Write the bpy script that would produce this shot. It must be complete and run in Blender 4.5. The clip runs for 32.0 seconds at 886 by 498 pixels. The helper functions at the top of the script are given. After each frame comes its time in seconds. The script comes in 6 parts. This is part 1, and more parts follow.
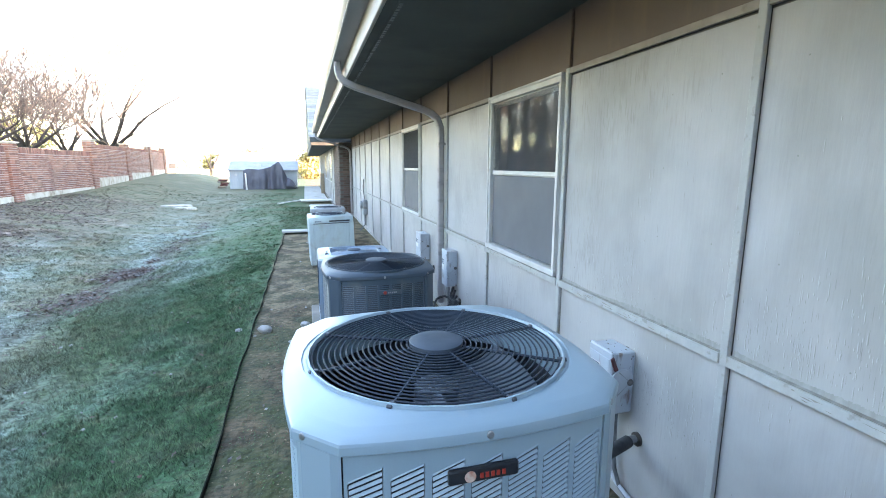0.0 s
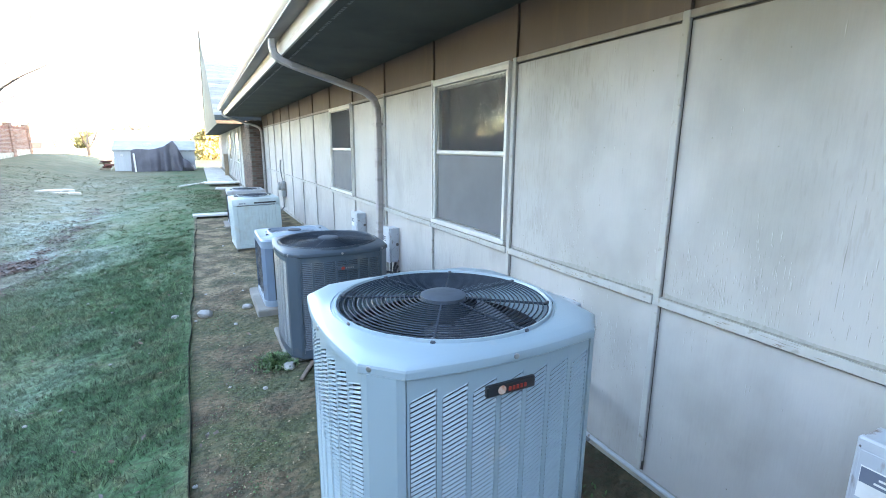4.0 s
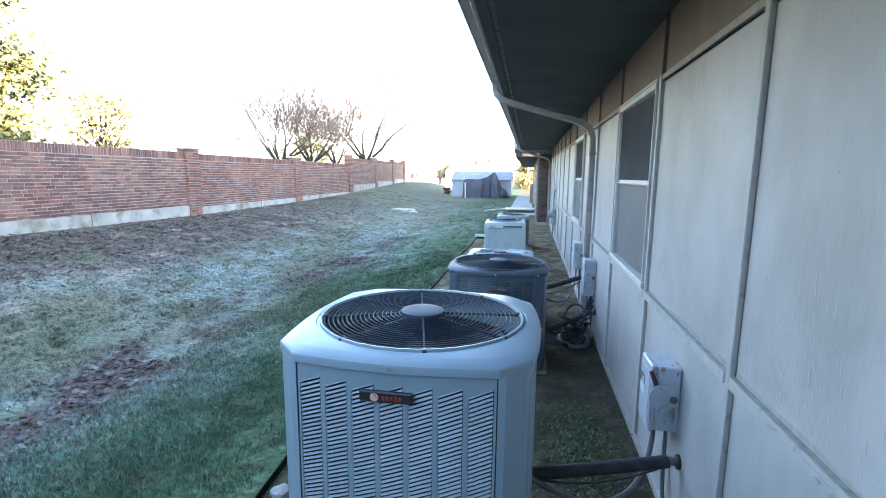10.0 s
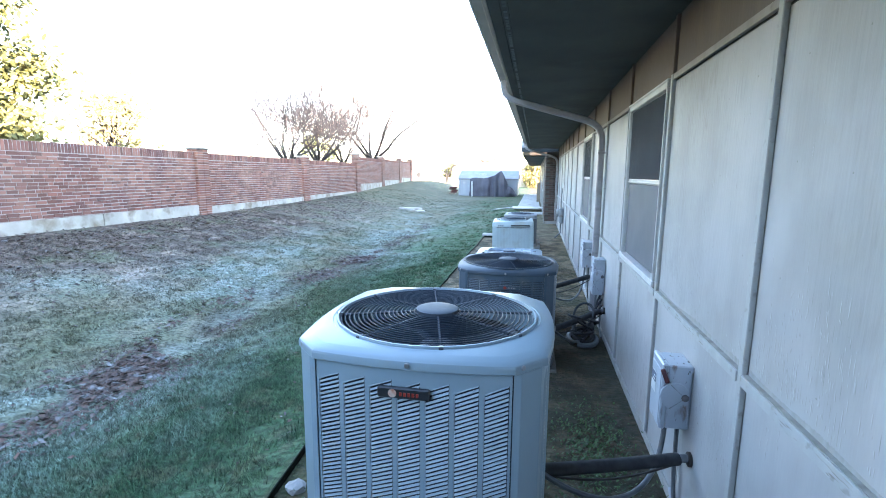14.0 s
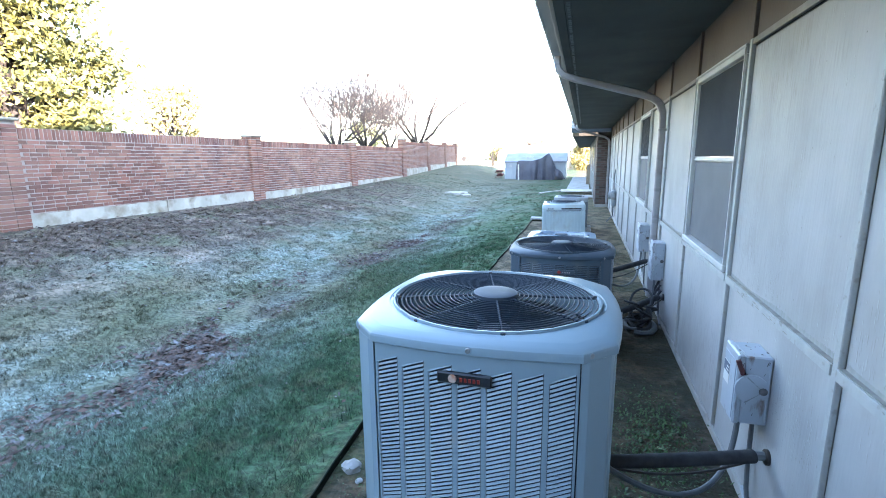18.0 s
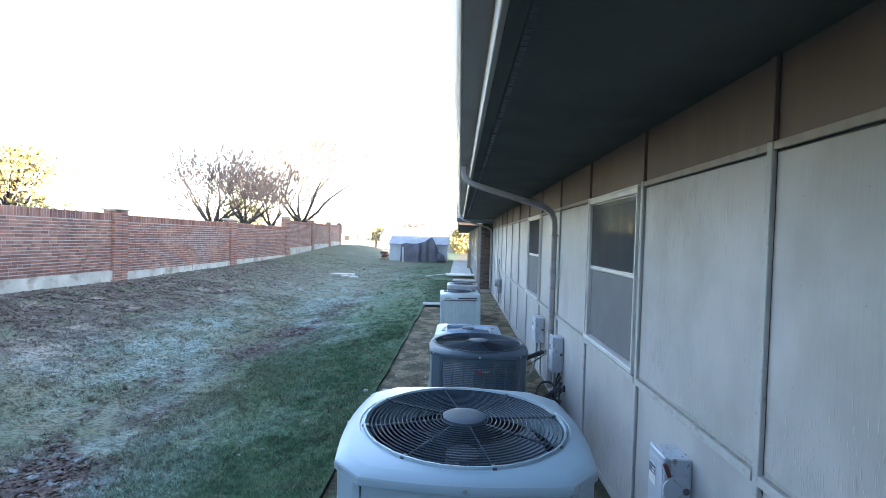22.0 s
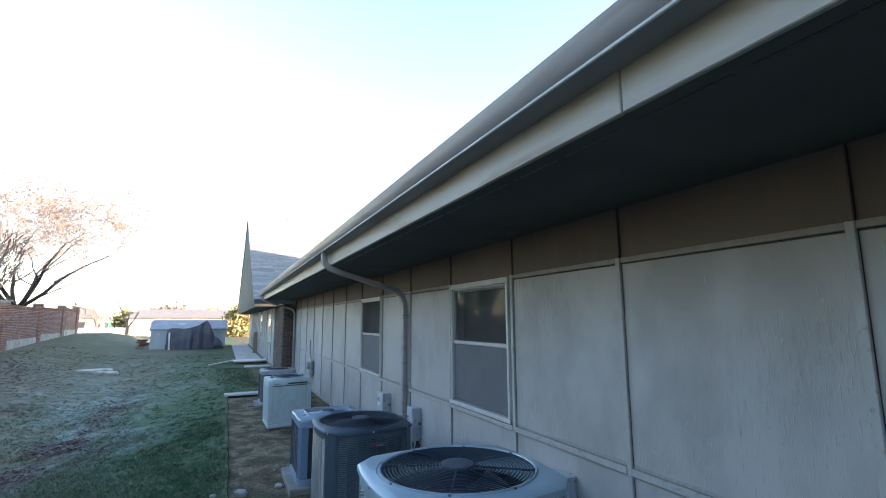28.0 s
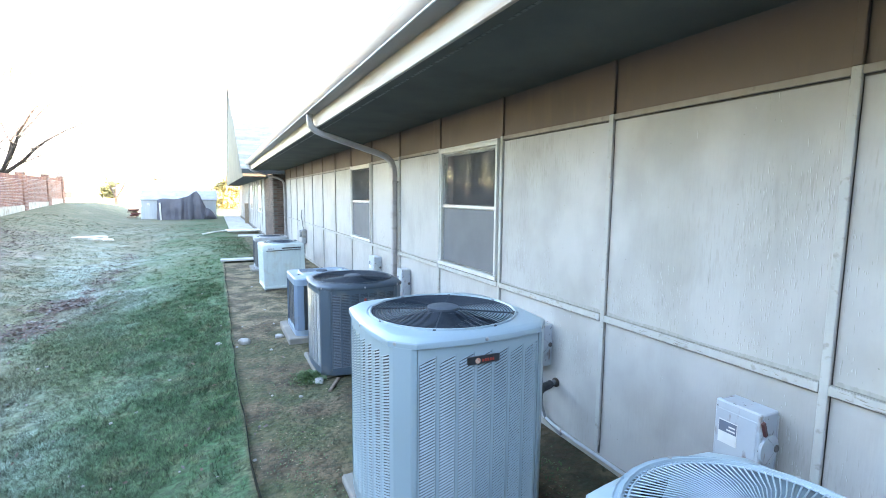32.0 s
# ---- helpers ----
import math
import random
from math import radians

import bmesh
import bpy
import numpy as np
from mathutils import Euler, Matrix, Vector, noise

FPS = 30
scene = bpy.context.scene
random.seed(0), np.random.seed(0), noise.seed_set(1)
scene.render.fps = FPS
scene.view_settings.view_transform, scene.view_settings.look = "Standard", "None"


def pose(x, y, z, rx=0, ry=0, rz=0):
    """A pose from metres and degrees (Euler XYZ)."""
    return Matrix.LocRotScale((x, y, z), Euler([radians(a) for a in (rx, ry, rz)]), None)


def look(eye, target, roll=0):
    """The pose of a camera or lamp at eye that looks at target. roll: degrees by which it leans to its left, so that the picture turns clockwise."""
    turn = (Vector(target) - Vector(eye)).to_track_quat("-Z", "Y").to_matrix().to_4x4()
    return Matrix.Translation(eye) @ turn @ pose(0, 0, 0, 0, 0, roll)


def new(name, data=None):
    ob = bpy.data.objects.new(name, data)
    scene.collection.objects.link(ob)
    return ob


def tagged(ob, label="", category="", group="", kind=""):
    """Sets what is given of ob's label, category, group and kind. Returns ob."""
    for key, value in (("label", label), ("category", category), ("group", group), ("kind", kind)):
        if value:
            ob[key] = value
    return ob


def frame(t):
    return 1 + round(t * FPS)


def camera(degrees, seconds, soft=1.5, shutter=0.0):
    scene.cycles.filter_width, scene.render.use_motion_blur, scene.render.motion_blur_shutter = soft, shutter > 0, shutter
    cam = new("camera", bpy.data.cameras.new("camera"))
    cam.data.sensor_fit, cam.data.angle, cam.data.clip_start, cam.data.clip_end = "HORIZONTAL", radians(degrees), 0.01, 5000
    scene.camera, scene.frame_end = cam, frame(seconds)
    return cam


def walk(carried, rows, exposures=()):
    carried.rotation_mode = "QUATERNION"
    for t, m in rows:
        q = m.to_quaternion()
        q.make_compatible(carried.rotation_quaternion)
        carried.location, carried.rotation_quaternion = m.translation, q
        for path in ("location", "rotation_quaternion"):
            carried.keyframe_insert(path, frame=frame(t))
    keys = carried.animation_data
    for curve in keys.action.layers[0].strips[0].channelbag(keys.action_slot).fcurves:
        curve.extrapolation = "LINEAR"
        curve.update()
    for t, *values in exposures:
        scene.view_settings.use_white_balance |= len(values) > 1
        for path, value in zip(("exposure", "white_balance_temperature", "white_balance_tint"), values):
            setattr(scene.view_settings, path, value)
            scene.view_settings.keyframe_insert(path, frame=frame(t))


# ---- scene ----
cam = camera(86.7, 32.0, 0.95)
METRES, EYE, TILT, LEAN, TURN = 4.268, 1.6815, 0.0, 0.0, -16.2
ROWS = [
    (0.0, 0.0, 0.0, 0.0, 0.04, -10.09, -0.24),
    (0.5, -0.0016, 0.0004, -0.0017, -0.34, -10.8, -0.38),
    (1.0, -0.0038, 0.0044, -0.0069, -0.99, -12.05, -0.72),
    (1.5, -0.006, 0.0091, -0.012, -1.32, -14.37, -1.18),
    (2.0, -0.0078, 0.0071, -0.01, -1.83, -15.21, -1.05),
    (2.5, -0.017, -0.0052, 0.005, -2.92, -13.98, -0.68),
    (3.0, -0.0507, -0.0241, 0.0135, -5.34, -11.46, -0.65),
    (3.5, -0.074, -0.0448, 0.004, -8.39, -11.18, -0.85),
    (4.0, -0.0799, -0.0525, -0.0021, -10.92, -12.3, -0.45),
    (4.5, -0.0724, -0.0611, -0.0035, -12.37, -12.85, -0.03),
    (6.5, 0.0767, -0.0912, -0.0104, -1.95, -13.69, -2.08),
    (7.0, 0.1195, -0.0734, -0.0157, 2.98, -13.29, -3.15),
    (7.5, 0.1674, -0.0565, -0.0074, 10.06, -12.36, -3.04),
    (8.0, 0.1943, -0.0413, -0.0023, 16.91, -11.06, -2.29),
    (8.5, 0.201, -0.0343, -0.0048, 21.21, -9.74, -1.77),
    (9.0, 0.2009, -0.0339, -0.0048, 24.23, -8.82, -1.29),
    (9.5, 0.2014, -0.0365, -0.0017, 25.85, -8.46, -0.73),
    (10.0, 0.1994, -0.0397, -0.0031, 26.48, -8.98, -0.52),
    (10.5, 0.195, -0.0414, -0.0032, 26.51, -9.71, -0.58),
    (11.0, 0.1942, -0.0433, -0.0045, 26.04, -10.61, -0.25),
    (11.5, 0.1964, -0.0434, -0.0052, 25.8, -11.22, -0.26),
    (12.0, 0.1975, -0.0438, -0.0032, 25.78, -10.75, -0.28),
    (12.5, 0.1982, -0.046, -0.0012, 26.11, -9.75, -0.19),
    (13.0, 0.1988, -0.0476, -0.0012, 26.53, -9.03, -0.21),
    (13.5, 0.1982, -0.0492, -0.0004, 26.93, -8.77, -0.32),
    (15.5, 0.184, -0.0463, -0.0086, 29.98, -11.53, -0.15),
    (16.0, 0.1794, -0.0466, -0.0078, 32.13, -11.81, 0.09),
    (16.5, 0.1745, -0.0508, -0.0095, 34.11, -11.84, 0.06),
    (17.0, 0.1743, -0.0517, -0.0083, 35.72, -11.73, 0.24),
    (17.5, 0.1763, -0.0468, -0.007, 35.32, -11.39, 0.58),
    (18.0, 0.1783, -0.0419, -0.0069, 32.64, -11.01, 0.55),
    (18.5, 0.1837, -0.04, -0.0057, 30.0, -10.68, 0.56),
    (19.0, 0.187, -0.0406, -0.005, 27.83, -10.42, 0.44),
    (19.5, 0.1866, -0.0423, -0.0041, 26.79, -10.22, 0.2),
    (20.0, 0.1785, -0.0457, -0.0003, 26.26, -10.43, -0.01),
    (20.5, 0.1522, -0.0564, 0.023, 25.22, -9.72, 0.29),
    (21.0, 0.1326, -0.0701, 0.04, 22.42, -6.22, -0.0),
    (21.5, 0.1192, -0.0857, 0.0477, 19.49, -2.21, -0.7),
    (22.0, 0.1072, -0.0892, 0.0372, 18.22, -1.31, -1.72),
    (22.5, 0.08, -0.1071, 0.0162, 18.14, -2.88, -3.45),
    (23.0, 0.0399, -0.1298, 0.0108, 14.36, -5.48, -2.78),
    (23.5, -0.0021, -0.1434, 0.0162, 8.7, -5.9, -1.16),
    (24.0, -0.0441, -0.1771, 0.0227, 3.42, -4.47, -0.92),
    (24.5, -0.0873, -0.2136, 0.027, -0.97, -2.3, -0.41),
    (25.0, -0.1037, -0.2314, 0.0454, -4.37, 2.24, -0.43),
    (25.5, -0.1063, -0.244, 0.0556, -7.8, 7.21, -1.13),
    (27.5, -0.1106, -0.2557, 0.0617, -9.58, 14.08, 0.4),
    (28.0, -0.1093, -0.2501, 0.0408, -8.59, 8.59, 0.25),
    (28.5, -0.1047, -0.2474, 0.0251, -8.29, 3.55, 0.26),
    (29.0, -0.1067, -0.245, 0.0145, -8.92, -0.23, -0.08),
    (29.5, -0.1056, -0.2481, 0.0108, -9.76, -2.95, -0.56),
    (30.0, -0.1068, -0.253, 0.0109, -10.19, -4.87, -0.88),
    (30.5, -0.1075, -0.255, 0.0093, -10.11, -6.09, -1.46),
    (31.0, -0.1098, -0.2565, 0.0107, -9.73, -6.43, -1.28),
    (31.5, -0.1086, -0.2507, 0.0092, -9.39, -6.62, -0.77),
    (32.0, -0.1044, -0.2462, 0.0123, -9.7, -6.47, -0.52),
]
EXPOSURES = [(t, stops, kelvin, tint) for t, stops, kelvin, tint in (
    (0.0, 4.32, 6650, 18), (2.0, 4.68, 6600, 18), (3.0, 4.40, 6680, 18), (4.0, 4.52, 6740, 18), (7.0, 4.52, 6600, 18), (9.0, 3.99, 6050, 18), (11.0, 3.98, 6000, 18), (12.0, 4.25, 5950, 18),
    (13.0, 4.17, 5950, 18), (16.0, 4.33, 5950, 18), (17.0, 4.28, 5900, 18), (20.0, 4.15, 5900, 18), (21.0, 4.13, 5950, 18), (22.0, 3.62, 6000, 18), (24.0, 4.22, 6050, 18), (25.0, 3.62, 6300, 18),
    (25.5, 2.86, 6150, 17), (27.5, 2.52, 5900, 16), (28.0, 2.84, 5950, 16), (29.0, 4.12, 6680, 17), (30.0, 4.72, 6680, 18), (32.0, 4.68, 6730, 18))]
walk(cam, [(t, pose(0, 0, EYE, TILT, LEAN, TURN) @ pose(METRES * x, METRES * y, METRES * z, 90 + pitch, roll, yaw)) for t, x, y, z, yaw, pitch, roll in ROWS], EXPOSURES)

# ---- light: a low winter sun behind the building, the rest is sky ----
SUN_ELEV, SUN_AZ = radians(9.2), radians(38.0)   # azimuth from +x towards -y
sun_from = Vector((math.cos(SUN_ELEV) * math.cos(SUN_AZ), -math.cos(SUN_ELEV) * math.sin(SUN_AZ), math.sin(SUN_ELEV)))
world = bpy.data.worlds.new("sky")
scene.world = world
world.use_nodes = True
wn = world.node_tree
sky = wn.nodes.new("ShaderNodeTexSky")
sky.sky_type, sky.sun_disc = "NISHITA", False
sky.sun_elevation, sky.sun_rotation = SUN_ELEV, math.atan2(sun_from.x, sun_from.y)
sky.air_density, sky.dust_density, sky.ozone_density = 1.0, 0.5, 1.0
wn.nodes["Background"].inputs["Strength"].default_value = 0.15
wn.links.new(sky.outputs[0], wn.nodes["Background"].inputs["Color"])
sun = new("sun", bpy.data.lights.new("sun", "SUN"))
sun.data.energy, sun.data.angle, sun.data.color = 4.5, radians(0.5), (1.0, 0.80, 0.60)
sun.matrix_world = look(sun_from * 50, (0, 0, 0))


# ---- materials ----
def material(name, base, second=None, rough=0.6, scale=8.0, stretch=(1, 1, 1), low=0.35, high=0.65, dirt=None, dirt_scale=1.5,
             dirt_from=0.55, dirt_to=0.75, dirt_stretch=(1, 1, 1), bump=0.2, bump_scale=60.0, bump_stretch=(1, 1, 1), bump_distance=0.004,
             metal=0.0, random_mix=0.0, spec=0.5, patches=False):
    """Two tones of one surface, stains with a shape of their own, and fine relief, all at real size."""
    m = bpy.data.materials.new(name)
    m.use_nodes = True
    nt = m.node_tree
    bsdf = nt.nodes["Principled BSDF"]
    geo = nt.nodes.new("ShaderNodeNewGeometry")

    def noise_at(sc, st, detail=4.0):
        mp = nt.nodes.new("ShaderNodeMapping")
        mp.inputs["Scale"].default_value = st
        nt.links.new(geo.outputs["Position"], mp.inputs["Vector"])
        n = nt.nodes.new("ShaderNodeTexNoise")
        n.inputs["Scale"].default_value, n.inputs["Detail"].default_value = sc, detail
        nt.links.new(mp.outputs[0], n.inputs["Vector"])
        return n.outputs["Fac"]

    def ramp(fac, lo, hi):
        r = nt.nodes.new("ShaderNodeMapRange")
        r.inputs["From Min"].default_value, r.inputs["From Max"].default_value = lo, hi
        nt.links.new(fac, r.inputs["Value"])
        return r.outputs[0]

    def mix(fac, a, b):
        x = nt.nodes.new("ShaderNodeMix")
        x.data_type = "RGBA"
        nt.links.new(fac, x.inputs["Factor"])
        for sock, v in ((x.inputs["A"], a), (x.inputs["B"], b)):
            if isinstance(v, tuple):
                sock.default_value = (*v, 1)
            else:
                nt.links.new(v, sock)
        return x.outputs["Result"]

    second = second or tuple(c * 0.82 for c in base)
    col = mix(ramp(noise_at(scale, stretch), low, high), base, second)
    if random_mix:
        info = nt.nodes.new("ShaderNodeObjectInfo")
        isl = nt.nodes.new("ShaderNodeNewGeometry")
        add = nt.nodes.new("ShaderNodeMath")
        add.operation = "ADD"
        nt.links.new(info.outputs["Random"], add.inputs[0])
        nt.links.new(isl.outputs["Random Per Island"], add.inputs[1])
        fr = nt.nodes.new("ShaderNodeMath")
        fr.operation = "FRACT"
        nt.links.new(add.outputs[0], fr.inputs[0])
        hsv = nt.nodes.new("ShaderNodeHueSaturation")
        nt.links.new(col, hsv.inputs["Color"])
        r = nt.nodes.new("ShaderNodeMapRange")
        r.inputs["To Min"].default_value, r.inputs["To Max"].default_value = 1 - random_mix, 1 + random_mix
        nt.links.new(fr.outputs[0], r.inputs["Value"])
        nt.links.new(r.outputs[0], hsv.inputs["Value"])
        col = hsv.outputs["Color"]
    if dirt:
        stain = ramp(noise_at(dirt_scale, dirt_stretch, 6.0), dirt_from, dirt_to)
        if patches:
            # streaks gather in weathered patches, with a faint grey bloom round them
            cover = ramp(noise_at(1.1, (1, 1, 1.3)), 0.44, 0.66)
            fine = ramp(noise_at(24.0, (4, 4, 0.45), 3.0), 0.55, 0.66)
            both = nt.nodes.new("ShaderNodeMath")
            both.operation = "MAXIMUM"
            nt.links.new(stain, both.inputs[0])
            nt.links.new(fine, both.inputs[1])
            gather = nt.nodes.new("ShaderNodeMath")
            gather.operation = "MULTIPLY"
            nt.links.new(both.outputs[0], gather.inputs[0])
            nt.links.new(cover, gather.inputs[1])
            bloom = nt.nodes.new("ShaderNodeMath")
            bloom.operation = "MULTIPLY"
            bloom.inputs[1].default_value = 0.55
            nt.links.new(ramp(noise_at(2.3, (1, 1, 0.7), 8.0), 0.47, 0.68), bloom.inputs[0])
            col = mix(bloom.outputs[0], col, (0.25, 0.242, 0.226))
            half = nt.nodes.new("ShaderNodeMath")
            half.operation = "MULTIPLY"
            half.inputs[1].default_value = 0.55
            nt.links.new(gather.outputs[0], half.inputs[0])
            stain = half.outputs[0]
        col = mix(stain, col, dirt)
    nt.links.new(col, bsdf.inputs["Base Color"])
    rr = nt.nodes.new("ShaderNodeMapRange")
    rr.inputs["To Min"].default_value, rr.inputs["To Max"].default_value = max(0.02, rough - 0.1), min(1.0, rough + 0.1)
    nt.links.new(noise_at(scale * 2.3, stretch), rr.inputs["Value"])
    nt.links.new(rr.outputs[0], bsdf.inputs["Roughness"])
    bsdf.inputs["Metallic"].default_value = metal
    bsdf.inputs["Specular IOR Level"].default_value = spec
    if bump:
        b = nt.nodes.new("ShaderNodeBump")
        b.inputs["Strength"].default_value, b.inputs["Distance"].default_value = bump, bump_distance
        nt.links.new(noise_at(bump_scale, bump_stretch, 3.0), b.inputs["Height"])
        nt.links.new(b.outputs[0], bsdf.inputs["Normal"])
    return m


SIDING = material("painted_siding", (0.41, 0.399, 0.388), (0.366, 0.356, 0.345), 0.6, 1.2, dirt=(0.24, 0.228, 0.205), dirt_scale=5.0,
                  dirt_from=0.55, dirt_to=0.74, dirt_stretch=(5, 5, 1.1), bump=0.3, bump_scale=9, bump_stretch=(7, 7, 0.8), bump_distance=0.004, patches=True, spec=0.25)
# tan paint, with the eave's shade on the wall top darkened into it
SIDING_TOP = material("tan_siding_shaded", (0.155, 0.122, 0.107), (0.13, 0.103, 0.091), 0.7, 1.2, dirt=(0.165, 0.125, 0.10), dirt_scale=2.0,
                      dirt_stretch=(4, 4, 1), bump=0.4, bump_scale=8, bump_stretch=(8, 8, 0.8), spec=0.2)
TRIM = material("batten_paint", (0.385, 0.385, 0.37), (0.34, 0.338, 0.322), 0.7, 5.0, (3, 3, 1), dirt=(0.27, 0.26, 0.235), dirt_scale=26, dirt_from=0.60,
                dirt_to=0.70, bump=0.4, bump_scale=40)
TRIM_TAN = material("rail_paint_tan", (0.275, 0.245, 0.22), (0.235, 0.208, 0.186), 0.7, 5.0, (3, 3, 1), dirt=(0.2, 0.175, 0.155), dirt_scale=20, dirt_from=0.6, dirt_to=0.72, bump=0.3, bump_scale=40)
SHEATH = material("wall_sheathing", (0.12, 0.11, 0.10), rough=0.9)
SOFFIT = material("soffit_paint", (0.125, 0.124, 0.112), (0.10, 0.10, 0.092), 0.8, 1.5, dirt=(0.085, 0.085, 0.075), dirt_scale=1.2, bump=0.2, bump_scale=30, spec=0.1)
FASCIA = material("fascia_paint", (0.40, 0.37, 0.325), (0.34, 0.305, 0.262), 0.55, 2.0, (1, 0.3, 6), dirt=(0.27, 0.19, 0.135), dirt_scale=3, dirt_from=0.56,
                  dirt_to=0.74, dirt_stretch=(1, 0.5, 5), bump=0.3, bump_scale=30)
GUTTER = material("gutter_paint", (0.33, 0.312, 0.318), (0.29, 0.273, 0.278), 0.42, 1.2, (1, 0.2, 3), dirt=(0.19, 0.175, 0.17), dirt_scale=3, dirt_stretch=(1, 0.4, 4), bump=0.1, bump_scale=4)
VINYL = material("window_vinyl", (0.54, 0.535, 0.515), (0.46, 0.455, 0.44), 0.5, 6, dirt=(0.35, 0.3, 0.25), dirt_scale=9, dirt_from=0.68, dirt_to=0.8, bump=0.1)
ROOFING = material("roof_shingle", (0.22, 0.205, 0.19), (0.16, 0.15, 0.145), 0.9, 3, (1, 1, 4), bump=0.8, bump_scale=25, bump_distance=0.02, random_mix=0.25)
CONCRETE = material("concrete", (0.185, 0.175, 0.16), (0.135, 0.125, 0.11), 0.85, 2.5, dirt=(0.25, 0.23, 0.2), dirt_scale=3, bump=0.5, bump_scale=60)
FOUNDATION = material("foundation_concrete", (0.36, 0.355, 0.33), (0.28, 0.275, 0.25), 0.9, 4, dirt=(0.2, 0.16, 0.12), dirt_scale=4, bump=0.5, bump_scale=50)
WALLBASE = material("wall_footing_concrete", (0.47, 0.45, 0.385), (0.35, 0.335, 0.28), 0.9, 2.2, dirt=(0.22, 0.19, 0.135), dirt_scale=2.8, dirt_from=0.5, dirt_to=0.68, bump=0.4, bump_scale=30)
BRICK = material("red_brick", (0.2, 0.09, 0.064), (0.235, 0.128, 0.094), 0.9, 1.4, dirt=(0.12, 0.06, 0.055), dirt_scale=1.3, dirt_from=0.5, dirt_to=0.8,
                 bump=0.5, bump_scale=120, random_mix=0.38)
BRICK_DARK = material("brown_brick", (0.115, 0.075, 0.062), (0.08, 0.053, 0.045), 0.85, 5, bump=0.5, bump_scale=120, random_mix=0.35)
MORTAR = material("mortar", (0.40, 0.355, 0.315), (0.30, 0.262, 0.23), 0.95, 6, bump=0.5, bump_scale=90)
CAB_LIGHT = material("cabinet_paint_pale", (0.25, 0.322, 0.362), (0.233, 0.302, 0.342), 0.34, 2, dirt=(0.34, 0.345, 0.325), dirt_scale=6, dirt_from=0.66,
                     dirt_to=0.85, bump=0.05, bump_scale=200)
CAB_DARK = material("cabinet_paint_slate", (0.062, 0.086, 0.113), (0.054, 0.075, 0.1), 0.33, 2, dirt=(0.12, 0.125, 0.12), dirt_scale=5, bump=0.05, bump_scale=200, spec=0.5)
CAB_DARK_TOP = material("cabinet_lid_slate", (0.05, 0.069, 0.09), (0.042, 0.058, 0.076), 0.5, 2, dirt=(0.085, 0.09, 0.09), dirt_scale=5, bump=0.05, bump_scale=200, spec=0.35)
CAB_BLUE = material("cabinet_paint_blue", (0.13, 0.185, 0.265), (0.11, 0.158, 0.228), 0.42, 2, dirt=(0.12, 0.13, 0.15), dirt_scale=5, bump=0.05, bump_scale=200)
CAB_LID = material("lid_paint_pale_blue", (0.21, 0.275, 0.35), (0.18, 0.24, 0.31), 0.38, 2, dirt=(0.14, 0.16, 0.19), dirt_scale=5, bump=0.05, bump_scale=200)
CAB_WHITE = material("cabinet_paint_white", (0.42, 0.49, 0.5), (0.385, 0.45, 0.465), 0.4, 2, dirt=(0.35, 0.36, 0.33), dirt_scale=5, bump=0.05, bump_scale=200)
CAB_GREY = material("cabinet_paint_grey", (0.11, 0.115, 0.12), (0.085, 0.09, 0.095), 0.5, 3, bump=0.05, bump_scale=200)
PATH = material("path_concrete", (0.42, 0.415, 0.39), (0.34, 0.335, 0.31), 0.9, 2.5, dirt=(0.26, 0.24, 0.2), dirt_scale=3, bump=0.4, bump_scale=60)
COIL = material("coil_fins", (0.05, 0.057, 0.066), (0.03, 0.034, 0.04), 0.6, 60, (1, 1, 0.2), bump=0.3, bump_scale=300)
WIRE = material("grille_wire", (0.03, 0.04, 0.056), rough=0.6, bump=0, spec=0.2)
FAN = material("fan_metal", (0.2, 0.22, 0.245), (0.15, 0.168, 0.19), 0.4, 8, metal=0.0, bump=0.1)
MOTOR = material("motor_paint", (0.05, 0.056, 0.068), rough=0.5, bump=0.1)
HUB = material("hub_plastic", (0.06, 0.075, 0.095), (0.05, 0.063, 0.08), 0.6, 12, bump=0.1, spec=0.3)
SCREW = material("screw_steel", (0.35, 0.35, 0.35), rough=0.4, metal=0.8, bump=0)
BADGE = material("badge_black", (0.02, 0.021, 0.024), rough=0.35, bump=0)
BADGE_RED = material("badge_red", (0.36, 0.04, 0.025), rough=0.4, bump=0)
BADGE_DISC = material("badge_disc", (0.62, 0.50, 0.40), (0.5, 0.16, 0.09), 0.4, 40, bump=0)
BOX_PAINT = material("switch_box_enamel", (0.41, 0.44, 0.48), (0.36, 0.39, 0.425), 0.45, 5, dirt=(0.2, 0.15, 0.13), dirt_scale=11, dirt_from=0.60, dirt_to=0.70, dirt_stretch=(2, 2, 0.6),
                     bump=0.1, bump_scale=40)
CHIP = material("bare_rusty_steel", (0.14, 0.125, 0.12), (0.09, 0.082, 0.08), 0.8, 40, bump=0)
BOX_GREY = material("meter_grey", (0.288, 0.304, 0.32), (0.24, 0.256, 0.272), 0.5, 6, dirt=(0.2, 0.18, 0.16), dirt_scale=8, bump=0.1)
RUBBER = material("pipe_insulation", (0.022, 0.022, 0.025), (0.038, 0.038, 0.04), 0.85, 20, bump=0.5, bump_scale=60)
CONDUIT = material("grey_conduit", (0.13, 0.137, 0.145), (0.1, 0.105, 0.11), 0.5, 20, bump=0.1)
COPPER = material("dull_copper", (0.045, 0.036, 0.032), rough=0.6, metal=0.3)
LABEL = material("paper_label", (0.70, 0.70, 0.68), rough=0.6, bump=0)
INK = material("label_ink", (0.13, 0.15, 0.2), rough=0.6, bump=0)
